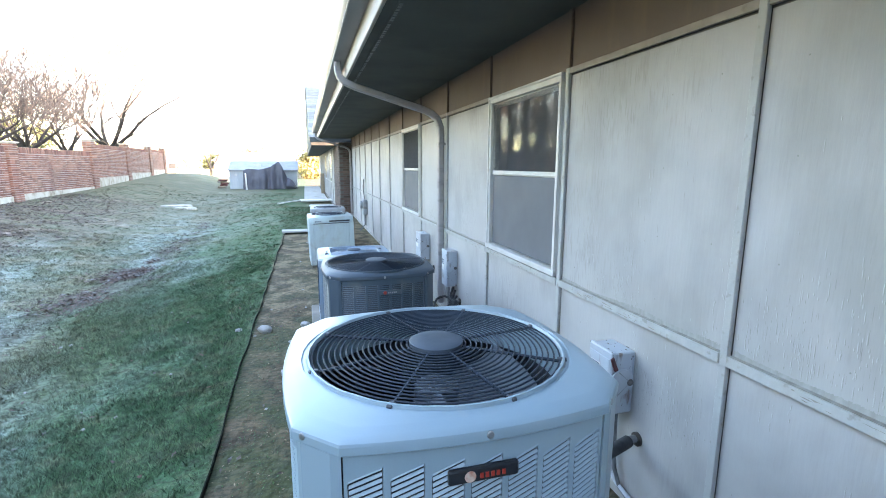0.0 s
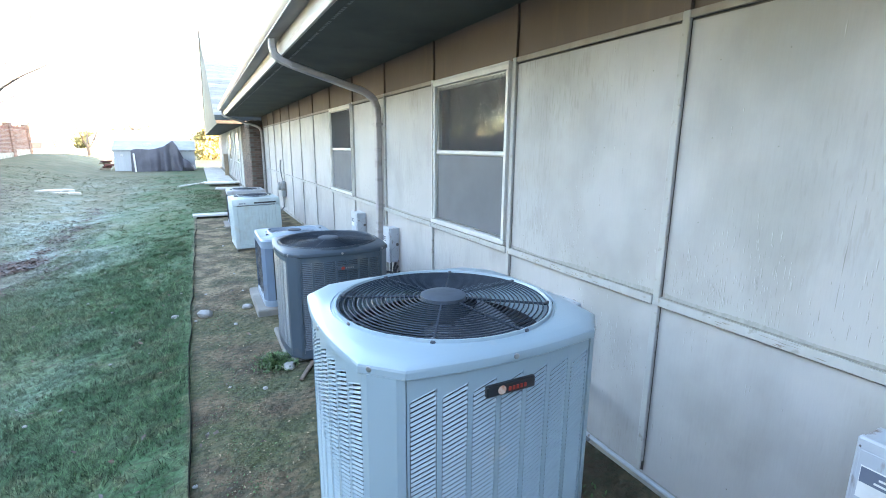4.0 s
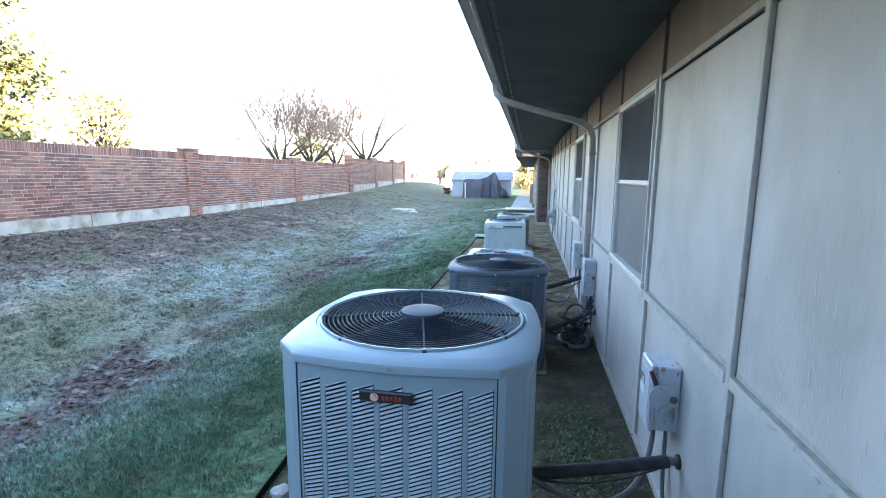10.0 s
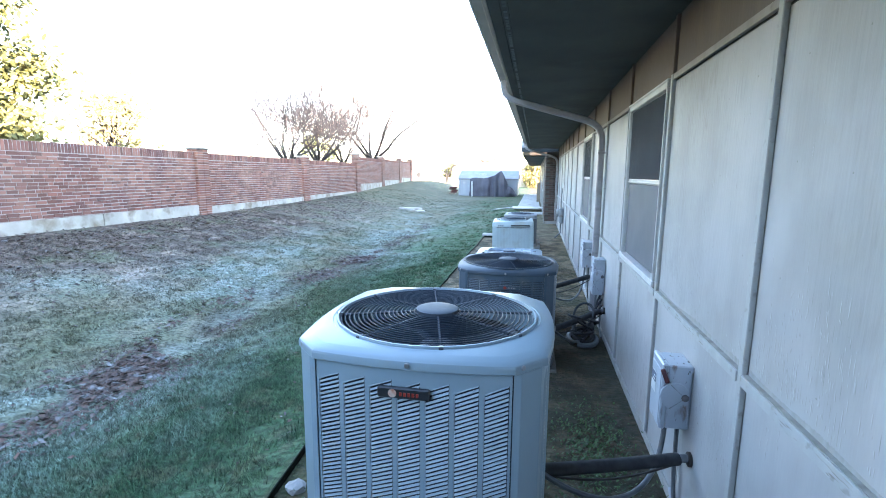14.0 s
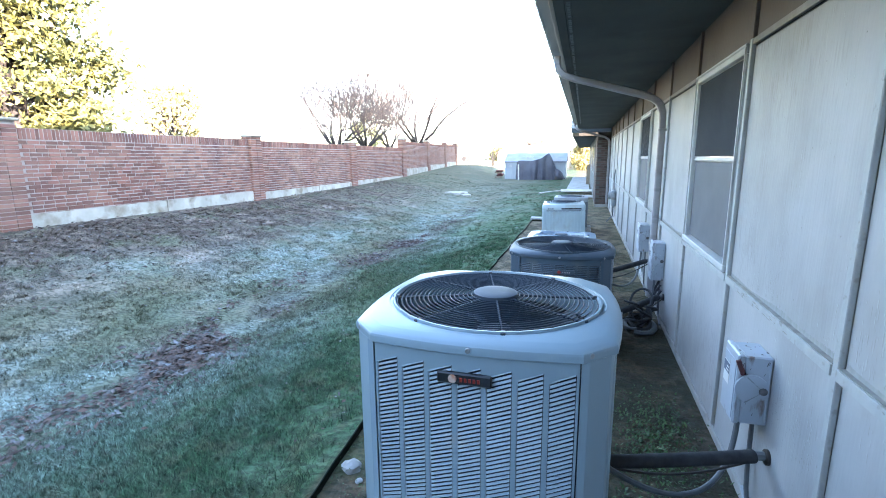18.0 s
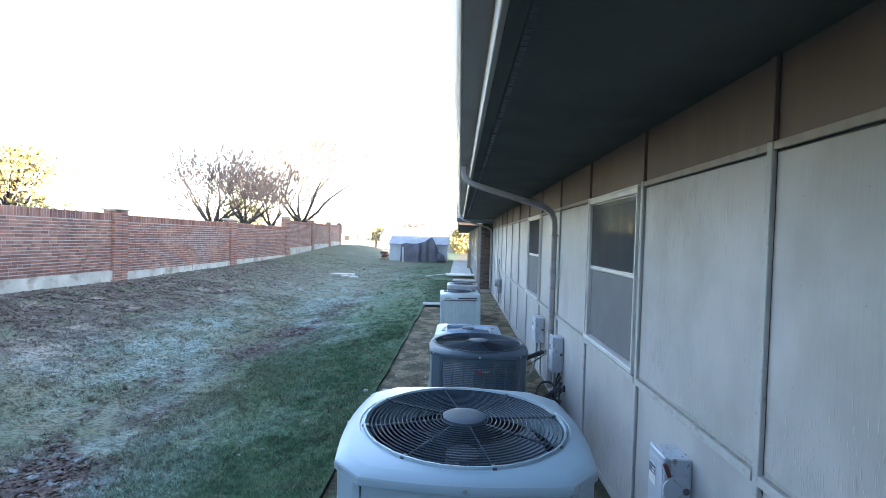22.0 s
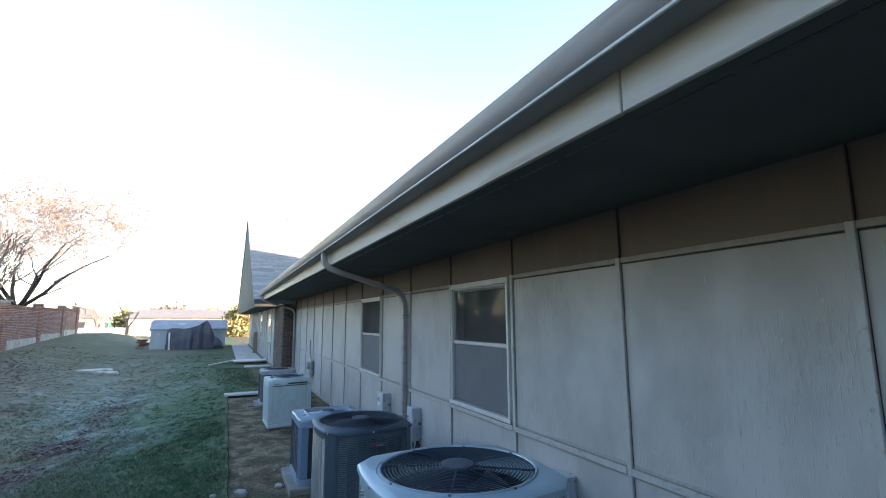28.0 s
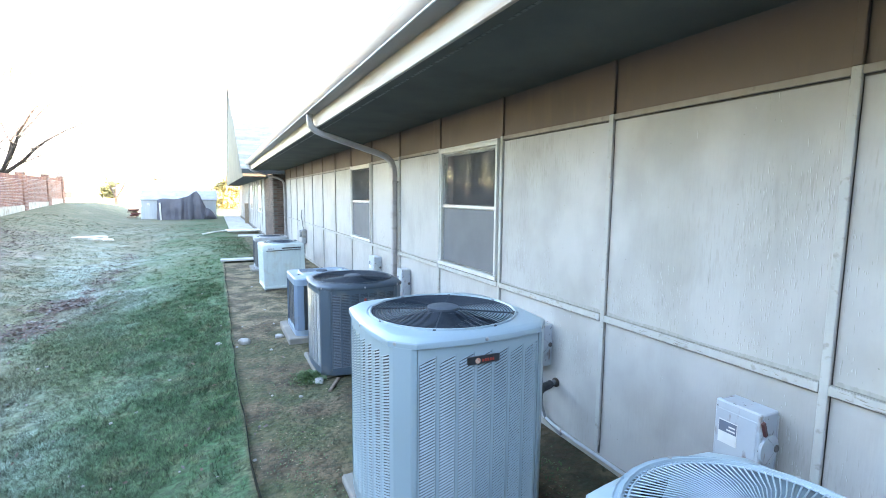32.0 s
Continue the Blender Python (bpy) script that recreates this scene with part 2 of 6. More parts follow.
RED = material("red_handle", (0.12, 0.034, 0.036), (0.075, 0.028, 0.03), 0.5, 20, bump=0)
EDGING = material("edging_steel", (0.01, 0.014, 0.009), (0.018, 0.016, 0.011), 0.9, 6, bump=0.3, spec=0.1)
ROCK = material("pale_rock", (0.31, 0.305, 0.295), (0.22, 0.21, 0.195), 0.9, 15, bump=0.6, bump_scale=60)
OLDWOOD = material("weathered_wood", (0.30, 0.24, 0.17), (0.2, 0.155, 0.11), 0.85, 8, (6, 1, 6), bump=0.5)
PALEWOOD = material("white_board", (0.66, 0.64, 0.59), (0.55, 0.53, 0.48), 0.7, 5, dirt=(0.3, 0.28, 0.24), dirt_scale=4, bump=0.2)
BARK = material("bark", (0.034, 0.028, 0.026), (0.02, 0.017, 0.016), 0.95, 6, (4, 4, 1), bump=0.8, bump_scale=25, bump_distance=0.02)
# bark copy with low sunlight lightened into its colour
BARK_SUN = material("bark_sun_tone", (0.19, 0.145, 0.11), (0.13, 0.1, 0.078), 0.95, 6, (4, 4, 1), bump=0.5, bump_scale=25)
TWIG = material("twig_bark", (0.022, 0.021, 0.023), (0.015, 0.014, 0.016), 0.9, 3, bump=0)
# twig copy raised in colour so that crowns look sunlit and wash out
TWIG_SUN = material("twig_sun_tone", (0.235, 0.18, 0.142), (0.15, 0.115, 0.09), 0.9, 3, bump=0)
REDWOOD = material("red_stained_wood", (0.17, 0.055, 0.045), (0.11, 0.045, 0.04), 0.8, 6, bump=0.2)
STRAW = material("straw", (0.25, 0.195, 0.125), (0.15, 0.115, 0.07), 0.9, 9, bump=0, random_mix=0.4)
LEAF_PALE = material("yellow_leaf", (0.16, 0.15, 0.04), (0.07, 0.085, 0.03), 0.6, 0.8, bump=0, random_mix=0.45)
# leaf copy whose colour already holds the sunlight on the crowns
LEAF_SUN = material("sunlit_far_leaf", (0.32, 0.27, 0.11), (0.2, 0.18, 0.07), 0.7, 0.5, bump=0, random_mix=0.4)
LEAF_DRY = material("dry_leaf", (0.108, 0.0675, 0.0495), (0.0585, 0.0405, 0.0342), 0.8, 14, dirt=(0.21, 0.21, 0.205), dirt_scale=7, dirt_from=0.52, dirt_to=0.68, bump=0,
                    random_mix=0.5)
WEED = material("weed_leaf", (0.05, 0.10, 0.025), (0.032, 0.07, 0.018), 0.6, 20, bump=0, random_mix=0.4)
SHEDROOF = material("frosted_felt", (0.33, 0.34, 0.355), (0.27, 0.28, 0.3), 0.8, 2.0, bump=0.3, bump_scale=20)
TARP = material("grey_tarp", (0.085, 0.082, 0.1), (0.06, 0.058, 0.074), 0.55, 1.5, bump=0.3, bump_scale=12)
SHEDWALL = material("shed_panel", (0.4, 0.424, 0.448), (0.36, 0.384, 0.408), 0.6, 1, (8, 8, 0.4), bump=0.2, bump_scale=20)
FARWALL = material("stucco_far", (0.55, 0.47, 0.38), (0.48, 0.41, 0.33), 0.9, 0.6, bump=0.2, bump_scale=5)
SCREEN = material("insect_screen", (0.115, 0.12, 0.13), (0.1, 0.105, 0.114), 0.75, 3, bump=0)
UNLIT_FILL = material("unlit_room_fill", (0.03, 0.03, 0.032), rough=0.9, bump=0)
FROSTROOF = material("frosted_shingle", (0.25, 0.235, 0.215), (0.19, 0.18, 0.165), 0.8, 3, (1, 1, 4), bump=0.8, bump_scale=25, bump_distance=0.02, random_mix=0.22)
GABLE = material("gable_paint", (0.085, 0.095, 0.095), (0.07, 0.078, 0.078), 0.7, 1, bump=0.2, bump_scale=10, spec=0.05)
GREEN_PAINT = material("playset_green", (0.05, 0.18, 0.08), rough=0.5, bump=0)

GLASS = bpy.data.materials.new("window_glass")
GLASS.use_nodes = True
gb = GLASS.node_tree.nodes["Principled BSDF"]
gb.inputs["Base Color"].default_value = (0.9, 0.95, 0.95, 1)
gb.inputs["Roughness"].default_value = 0.03
gb.inputs["Transmission Weight"].default_value = 1.0
gb.inputs["IOR"].default_value = 1.45


def lawn_material(name, blade):
    """Frosted winter lawn: green strip along the edging, frost over the open part, bare brown earth along the brick wall."""
    m = bpy.data.materials.new(name)
    m.use_nodes = True
    nt = m.node_tree
    bsdf = nt.nodes["Principled BSDF"]
    geo = nt.nodes.new("ShaderNodeNewGeometry")
    sep = nt.nodes.new("ShaderNodeSeparateXYZ")
    nt.links.new(geo.outputs["Position"], sep.inputs[0])

    def tex(sc, st=(1, 1, 1), detail=5.0):
        mp = nt.nodes.new("ShaderNodeMapping")
        mp.inputs["Scale"].default_value = st
        nt.links.new(geo.outputs["Position"], mp.inputs["Vector"])
        n = nt.nodes.new("ShaderNodeTexNoise")
        n.inputs["Scale"].default_value, n.inputs["Detail"].default_value = sc, detail
        nt.links.new(mp.outputs[0], n.inputs["Vector"])
        return n.outputs["Fac"]

    def val(op, a, b):
        x = nt.nodes.new("ShaderNodeMath")
        x.operation = op
        for s, v in ((x.inputs[0], a), (x.inputs[1], b)):
            if isinstance(v, (int, float)):
                s.default_value = v
            else:
                nt.links.new(v, s)
        return x.outputs[0]

    def rng(v, a, b, c=0.0, d=1.0):
        r = nt.nodes.new("ShaderNodeMapRange")
        r.interpolation_type = "SMOOTHSTEP"
        for k, q in zip(("From Min", "From Max", "To Min", "To Max"), (a, b, c, d)):
            r.inputs[k].default_value = q
        nt.links.new(v, r.inputs["Value"])
        return r.outputs[0]

    def mix(fac, a, b):
        x = nt.nodes.new("ShaderNodeMix")
        x.data_type = "RGBA"
        nt.links.new(fac, x.inputs["Factor"])
        for sock, v in ((x.inputs["A"], a), (x.inputs["B"], b)):
            if isinstance(v, tuple):
                sock.default_value = (*v, 1)
            else:
                nt.links.new(v, sock)
        return x.outputs["Result"]

    wob = val("MULTIPLY", val("SUBTRACT", tex(0.35), 0.5), 4.0)
    across = val("ADD", sep.outputs["X"], wob)
    green = mix(rng(tex(2.2), 0.35, 0.65), (0.041, 0.097, 0.040), (0.077, 0.134, 0.064))
    green = mix(val("MULTIPLY", rng(tex(6.0, (1, 1, 1), 6.0), 0.50, 0.66), 0.6), green, (0.125, 0.135, 0.072))
    olive = mix(rng(tex(1.4), 0.35, 0.65), (0.125, 0.136, 0.08), (0.195, 0.178, 0.118))
    col = mix(rng(across, -1.6, -3.6), green, olive)
    # trampled earth along the brick wall, with pale dry patches of its own
    earth = mix(rng(tex(3.0, (0.7, 1.5, 1.0), 6.0), 0.40, 0.62), (0.105, 0.077, 0.06), (0.205, 0.16, 0.125))
    earth = mix(val("MULTIPLY", rng(tex(1.5, (1.0, 0.7, 1.0), 7.0), 0.56, 0.66), 0.8), earth, (0.37, 0.295, 0.235))
    earthy = val("MULTIPLY", rng(across, -4.4, -6.4), rng(sep.outputs["Y"], 26.0, 16.0))
    col = mix(val("MULTIPLY", earthy, rng(tex(1.1, (1, 1, 1), 6.0), 0.30, 0.52)), col, earth)
    soil = mix(rng(tex(5.0), 0.38, 0.62), (0.056, 0.039, 0.024), (0.118, 0.085, 0.051))
    soil = mix(val("MULTIPLY", rng(tex(1.5, (1, 1, 1), 8.0), 0.42, 0.56), rng(sep.outputs["Y"], 6.0, 3.0, 0.45, 0.85)), soil, (0.056, 0.069, 0.028))
    if not blade:
        # soil grows darker towards the siding, ending by y = 6
        darker = val("MULTIPLY", rng(val("ADD", sep.outputs["X"], val("MULTIPLY", tex(2.4), 0.5)), 0.85, 1.25), rng(sep.outputs["Y"], 6.0, 4.5))
        soil = mix(val("MULTIPLY", darker, 0.8), soil, (0.04, 0.03, 0.021))
        bed = rng(sep.outputs["Y"], 12.2, 12.0)
        late = rng(val("ADD", sep.outputs["X"], val("MULTIPLY", tex(1.6), 0.8)), 0.35, 0.75)
        straw = val("MULTIPLY", rng(sep.outputs["Y"], 4.0, 6.5, 0.25, 1.0), rng(tex(3.2, (1, 1, 1), 7.0), 0.44, 0.62))
        soil = mix(val("MULTIPLY", straw, 0.85), soil, (0.245, 0.183, 0.112))
        col = mix(val("MAXIMUM", val("MULTIPLY", bed, rng(sep.outputs["X"], -0.62, -0.56)), late), col, soil)
    # bare floor of the swale
    bend = val("MULTIPLY", rng(sep.outputs["Y"], 3.0, 6.0), rng(sep.outputs["Y"], 9.2, 6.0))
    axis = val("ADD", val("ADD", sep.outputs["X"], val("MULTIPLY", bend, 0.55)), val("MULTIPLY", val("SUBTRACT", tex(0.9), 0.5), 1.4))
    swale = val("MULTIPLY", rng(val("ABSOLUTE", val("ADD", axis, 3.07), 0.0), 0.45, 0.10), rng(sep.outputs["Y"], 19.0, 10.0, 0.35, 1.0))
    col = mix(val("MULTIPLY", val("MULTIPLY", swale, 0.62), rng(tex(1.3, (1, 1, 1), 6.0), 0.40, 0.54)), col, (0.088, 0.068, 0.053))
    dry = val("MULTIPLY", rng(sep.outputs["Y"], 9.0, 18.0), rng(tex(0.9, (1, 1, 1), 6.0), 0.36, 0.6))
    lawn = val("MAXIMUM", rng(sep.outputs["X"], -0.5, -0.7), rng(sep.outputs["Y"], 12.0, 12.4))
    col = mix(val("MULTIPLY", val("MULTIPLY", dry, 0.62), lawn), col, (0.14, 0.135, 0.082))
    # rime lies in ragged patches and in long shallow bands
    rime = rng(tex(0.5, (1.0, 0.5, 1.0), 6.0), 0.38, 0.60, 0.05, 1.0)
    torn = rng(tex(2.6, (1.0, 0.6, 1.0), 8.0), 0.36, 0.60, 0.25, 1.0)
    fine = rng(tex(20.0, (0.8, 1.3, 1.0), 5.0), 0.34, 0.66, 0.45, 1.0)
    where = val("MULTIPLY", rng(across, -1.0, -3.0, 0.10, 1.0), rng(across, -6.6, -4.6, 0.12, 1.0))
    where = val("MULTIPLY", where, rng(sep.outputs["Y"], 30.0, 10.0, 0.2, 1.0))
    cover = val("MULTIPLY", val("MULTIPLY", val("MULTIPLY", rime, torn), fine), val("MULTIPLY", where, 0.7))
    if blade:
        cover = val("MULTIPLY", cover, rng(geo.outputs["Random Per Island"], 0.15, 0.75, 0.55, 1.3))
    col = mix(cover, col, (0.35, 0.425, 0.395))
    col = mix(val("MULTIPLY", rng(tex(24.0, (0.8, 1.3, 1), 6.0), 0.44, 0.62), rng(sep.outputs["Y"], 6.0, 14.0, 0.62, 0.32)), col, (0.034, 0.04, 0.024))
    col = mix(val("MULTIPLY", rng(tex(5.0, (0.9, 1.2, 1), 6.0), 0.50, 0.68), 0.32), col, (0.04, 0.045, 0.03))
    if blade:
        isl = nt.nodes.new("ShaderNodeHueSaturation")
        nt.links.new(col, isl.inputs["Color"])
        low, span = rng(sep.outputs["Y"], 6.0, 12.0, 0.25, 0.8), rng(sep.outputs["Y"], 6.0, 12.0, 1.45, 0.55)
        nt.links.new(val("ADD", low, val("MULTIPLY", geo.outputs["Random Per Island"], span)), isl.inputs["Value"])
        col = isl.outputs["Color"]
    nt.links.new(col, bsdf.inputs["Base Color"])
    bsdf.inputs["Roughness"].default_value = 0.9
    bsdf.inputs["Specular IOR Level"].default_value = 0.2
    if not blade:
        b = nt.nodes.new("ShaderNodeBump")
        b.inputs["Strength"].default_value, b.inputs["Distance"].default_value = 1.0, 0.06
        nt.links.new(tex(14.0, detail=8.0), b.inputs["Height"])
        nt.links.new(b.outputs[0], bsdf.inputs["Normal"])
    return m


LAWN = lawn_material("frosted_lawn", False)
BLADES = lawn_material("grass_blades", True)


# ---- mesh helpers ----
CORNERS = [(a, b, c) for a in (-1, 1) for b in (-1, 1) for c in (-1, 1)]


def _bevel_template():
    verts, index = [], {}
    for s in CORNERS:
        for ax in range(3):
            index[s, ax] = len(verts)
            verts.append((s, ax))
    faces = []
    for ax in range(3):
        u, v = [k for k in range(3) if k != ax]
        for sg in (-1, 1):
            ring = []
            for a, b in ((-1, -1), (1, -1), (1, 1), (-1, 1)):
                s = [0, 0, 0]
                s[ax], s[u], s[v] = sg, a, b
                ring.append(index[tuple(s), ax])
            faces.append(ring)
        for a in (-1, 1):
            for b in (-1, 1):
                lo, hi = [0, 0, 0], [0, 0, 0]
                lo[ax], hi[ax] = -1, 1
                lo[u] = hi[u] = a
                lo[v] = hi[v] = b
                lo, hi = tuple(lo), tuple(hi)
                faces.append([index[lo, u], index[hi, u], index[hi, v], index[lo, v]])
    for s in CORNERS:
        faces.append([index[s, 0], index[s, 1], index[s, 2]])
    pts = [Vector([c * (1.0 if k == ax else 0.8) for k, c in enumerate(s)]) for s, ax in verts]
    out = []
    for f in faces:
        n = (pts[f[1]] - pts[f[0]]).cross(pts[f[2]] - pts[f[0]])
        mid = sum((pts[i] for i in f), Vector()) / len(f)
        out.append(f if n.dot(mid) > 0 else f[::-1])
    return verts, out


BEV_VERTS, BEV_FACES = _bevel_template()
BOX_FACES = [(0, 1, 3, 2), (4, 6, 7, 5), (0, 4, 5, 1), (2, 3, 7, 6), (0, 2, 6, 4), (1, 5, 7, 3)]


class Soup:
    """Vertices and faces gathered for one mesh."""

    def __init__(self):
        self.v, self.f = [], []

    def add(self, verts, faces):
        n = len(self.v)
        self.v.extend(tuple(p) for p in verts)
        self.f.extend(tuple(i + n for i in f) for f in faces)
        return self

    def box(self, x0, y0, z0, x1, y1, z1, b=0.0, m=None):
        c = ((x0 + x1) / 2, (y0 + y1) / 2, (z0 + z1) / 2)
        h = (abs(x1 - x0) / 2, abs(y1 - y0) / 2, abs(z1 - z0) / 2)
        if b:
            b = min(b, min(h) * 0.49)
            pts = [Vector([c[k] + s[k] * (h[k] - (0 if k == ax else b)) for k in range(3)]) for s, ax in BEV_VERTS]
            faces = BEV_FACES
        else:
            pts = [Vector([c[k] + s[k] * h[k] for k in range(3)]) for s in CORNERS]
            faces = BOX_FACES
        return self.add([m @ p for p in pts] if m else pts, faces)

    def tube(self, path, r, n=8, closed=False, cap=True):
        path = [Vector(p) for p in path]
        k = len(path)
        rad = r if isinstance(r, (list, tuple)) else [r] * k
        rings, ref = [], None
        for i, p in enumerate(path):
            a = path[(i - 1) % k] if closed or i else p
            b = path[(i + 1) % k] if closed or i < k - 1 else p
            d = (b - a).normalized()
            if ref is None or abs(ref.dot(d)) > 0.98:
                ref = Vector((0, 0, 1)) if abs(d.z) < 0.9 else Vector((1, 0, 0))
            u = d.cross(ref).normalized()
            w = u.cross(d).normalized()
            ref = w
            rings.append([p + rad[i] * (u * math.cos(2 * math.pi * j / n) + w * math.sin(2 * math.pi * j / n)) for j in range(n)])
        verts = [q for ring in rings for q in ring]
        faces = []
        for i in range(k if closed else k - 1):
            for j in range(n):
                a, b = i * n + j, i * n + (j + 1) % n
                c, d = ((i + 1) % k) * n + (j + 1) % n, ((i + 1) % k) * n + j
                faces.append((a, b, c, d))
        if cap and not closed:
            faces.append(tuple(range(n))[::-1])
            faces.append(tuple((k - 1) * n + j for j in range(n)))
        return self.add(verts, faces)

    def loft(self, rings, closed=True, cap_first=False, cap_last=False):
        n = len(rings[0])
        verts = [p for r in rings for p in r]
        faces = []
        for i in range(len(rings) - 1):
            for j in range(n if closed else n - 1):
                faces.append((i * n + j, i * n + (j + 1) % n, (i + 1) * n + (j + 1) % n, (i + 1) * n + j))
        if cap_first:
            faces.append(tuple(range(n))[::-1])
        if cap_last:
            faces.append(tuple((len(rings) - 1) * n + j for j in range(n)))
        return self.add(verts, faces)

    def disc(self, c, r, z0, z1, n=32, dome=0.0):
        rings = [[(c[0] + q * r * math.cos(2 * math.pi * j / n), c[1] + q * r * math.sin(2 * math.pi * j / n), z) for j in range(n)]
                 for q, z in ((1, z0), (1, z1), (0.9, z1 + dome * 0.6), (0.5, z1 + dome))]
        return self.loft(rings, cap_first=True, cap_last=True)

    def mesh(self, name, smooth=False):
        me = bpy.data.meshes.new(name)
        me.from_pydata(self.v, [], self.f)
        if smooth:
            me.shade_smooth()
            me.set_sharp_from_angle(angle=radians(35))
        me.update()
        return me


def part(name, soup, mat, parent=None, label="", smooth=False, fix=False):
    me = soup.mesh(name, smooth)
    if fix:
        bm = bmesh.new()
        bm.from_mesh(me)
        bmesh.ops.recalc_face_normals(bm, faces=bm.faces)
        bm.to_mesh(me)
        bm.free()
    me.materials.append(mat)
    ob = new(name, me)
    ob.parent = parent
    if label:
        ob["label"] = label
    return ob


def share(name, me, parent, m):
    ob = new(name, me)
    ob.parent = parent
    ob.matrix_local = m
    return ob


def thing(name, at, label, category, group="", turn=0.0, kind=""):
    ob = new(name)
    ob.empty_display_size = 0.1
    ob.matrix_world = pose(*at, 0, 0, turn)
    return tagged(ob, label, category, group, kind)


def structure(name, soup, mat, label, smooth=False, category=""):
    return tagged(part(name, soup, mat, None, "", smooth), label, category, "", "structure")


def smooth_step(a, b, x):
    t = min(1.0, max(0.0, (x - a) / (b - a)))
    return t * t * (3 - 2 * t)


# ---- ground ----
WALL_X = 1.4965          # face of the siding
PILLARS = [(-9.0, -7.8), (-9.0, -1.2), (-9.0, 5.4), (-9.0, 12.05), (-9.0, 18.5), (-9.15, 25.0), (-9.75, 31.3), (-10.1, 36.8), (-10.45, 41.5)]
PILLAR_BASE = [0.47, 0.47, 0.46, 0.41, 0.47, 0.60, 0.76, 0.90, 1.0]


def wall_line(y):
    """Line and foot of the brick wall at y."""
    if y <= PILLARS[0][1]:
        return PILLARS[0][0], PILLAR_BASE[0]
    for (xa, ya), (xb, yb), za, zb in zip(PILLARS, PILLARS[1:], PILLAR_BASE, PILLAR_BASE[1:]):
        if y <= yb:
            t = (y - ya) / (yb - ya)
            return xa + (xb - xa) * t, za + (zb - za) * t
    return PILLARS[-1][0], PILLAR_BASE[-1]


SECTION = [(-0.6, 0.0), (-1.0, -0.07), (-1.6, -0.14), (-2.2, -0.22), (-2.8, -0.29), (-3.3, -0.32), (-4.0, -0.27), (-5.0, -0.11), (-6.5, 0.14), (-8.0, 0.34), (-9.0, 0.45)]


def ground_height(x, y):
    if x > -0.6:
        z = 0.0
    else:
        wx, wz = wall_line(y)
        xs = max(x, -9.0)
        z = 0.45
        for (xa, za), (xb, zb) in zip(SECTION, SECTION[1:]):
            if xs >= xb:
                z = za + (zb - za) * (xs - xa) / (xb - xa)
                break
        far = smooth_step(10, 30, y)
        z = z * (1 - far) + far * max(0.0, z) * 0.8 if z < 0 else z
        z += (wz - 0.45) * smooth_step(-5.5, -9.0, x)
        z *= 1 - 0.8 * smooth_step(42, 60, y)
        if x < -11:
            z *= 1 - 0.5 * smooth_step(-11, -20, x)
    amp = 0.02 if x < -0.7 else 0.008
    near = 1.0 if -9 < x < 1.6 and -4 < y < 40 else 0.0
    return z + near * amp * (noise.noise((x * 0.9, y * 0.9, 0)) + 0.5 * noise.noise((x * 3.1, y * 3.1, 4)) + 0.35 * noise.noise((x * 7.3, y * 7.3, 8)))


def graded(pairs):
    out = []
    for a, b, step in pairs:
        n = max(1, round((b - a) / step))
        out += [a + (b - a) * i / n for i in range(n)]
    return out + [pairs[-1][1]]


gx = graded([(-600, -100, 100), (-100, -24, 19), (-24, -9, 1.0), (-9, -3.6, 0.25), (-3.6, -0.7, 0.07), (-0.7, -0.5, 0.05), (-0.5, 1.6, 0.08), (1.6, 20, 6), (20, 100, 40), (100, 600, 100)])
gy = graded([(-600, -60, 90), (-60, -6, 9), (-6, 0, 0.5), (0, 8, 0.07), (8, 14, 0.14), (14, 24, 0.3), (24, 48, 1.0), (48, 100, 10), (100, 900, 100)])
gs = Soup()
gs.v = [(x, y, ground_height(x, y)) for y in gy for x in gx]
gs.f = [(j * len(gx) + i, j * len(gx) + i + 1, (j + 1) * len(gx) + i + 1, (j + 1) * len(gx) + i) for j in range(len(gy) - 1) for i in range(len(gx) - 1)]
ground = structure("ground", gs, LAWN, "frosted winter lawn with a strip of bare soil along the building", True)

# ---- the building with the painted plywood siding ----
WALL_Y0, WALL_Y1 = -14.0, 15.95
SIDING_Z, RAIL_LOW, RAIL_TOP, SOFFIT_Z = 0.05, 0.965, 2.215, 2.555
BAY = 1.222
BATTENS = [0.085 + BAY * n for n in range(-11, 14)]
WIN1, WIN2 = (2.575, 3.735), (6.25, 7.41)
WIN_Z0, WIN_Z1 = 1.02, 2.225

ws = Soup()
inner = WALL_X + 0.012
cuts = [WALL_Y0, WIN1[0], WIN1[1], WIN2[0], WIN2[1], WALL_Y1]
for k, (a, b) in enumerate(zip(cuts, cuts[1:])):
    if k % 2 == 0:
        ws.box(inner, a, 0.0, inner + 0.14, b, 2.75)
    else:
        ws.box(inner, a, 0.0, inner + 0.14, b, WIN_Z0)
        ws.box(inner, a, WIN_Z1, inner + 0.14, b, 2.75)
wall_west = structure("wall_west", ws, SHEATH, "long wall of painted plywood panels with battens")
part("foundation", Soup().box(WALL_X - 0.012, WALL_Y0, -0.3, inner, WALL_Y1 - 0.003, SIDING_Z, 0.004), FOUNDATION, wall_west, "stained concrete footing below the siding")
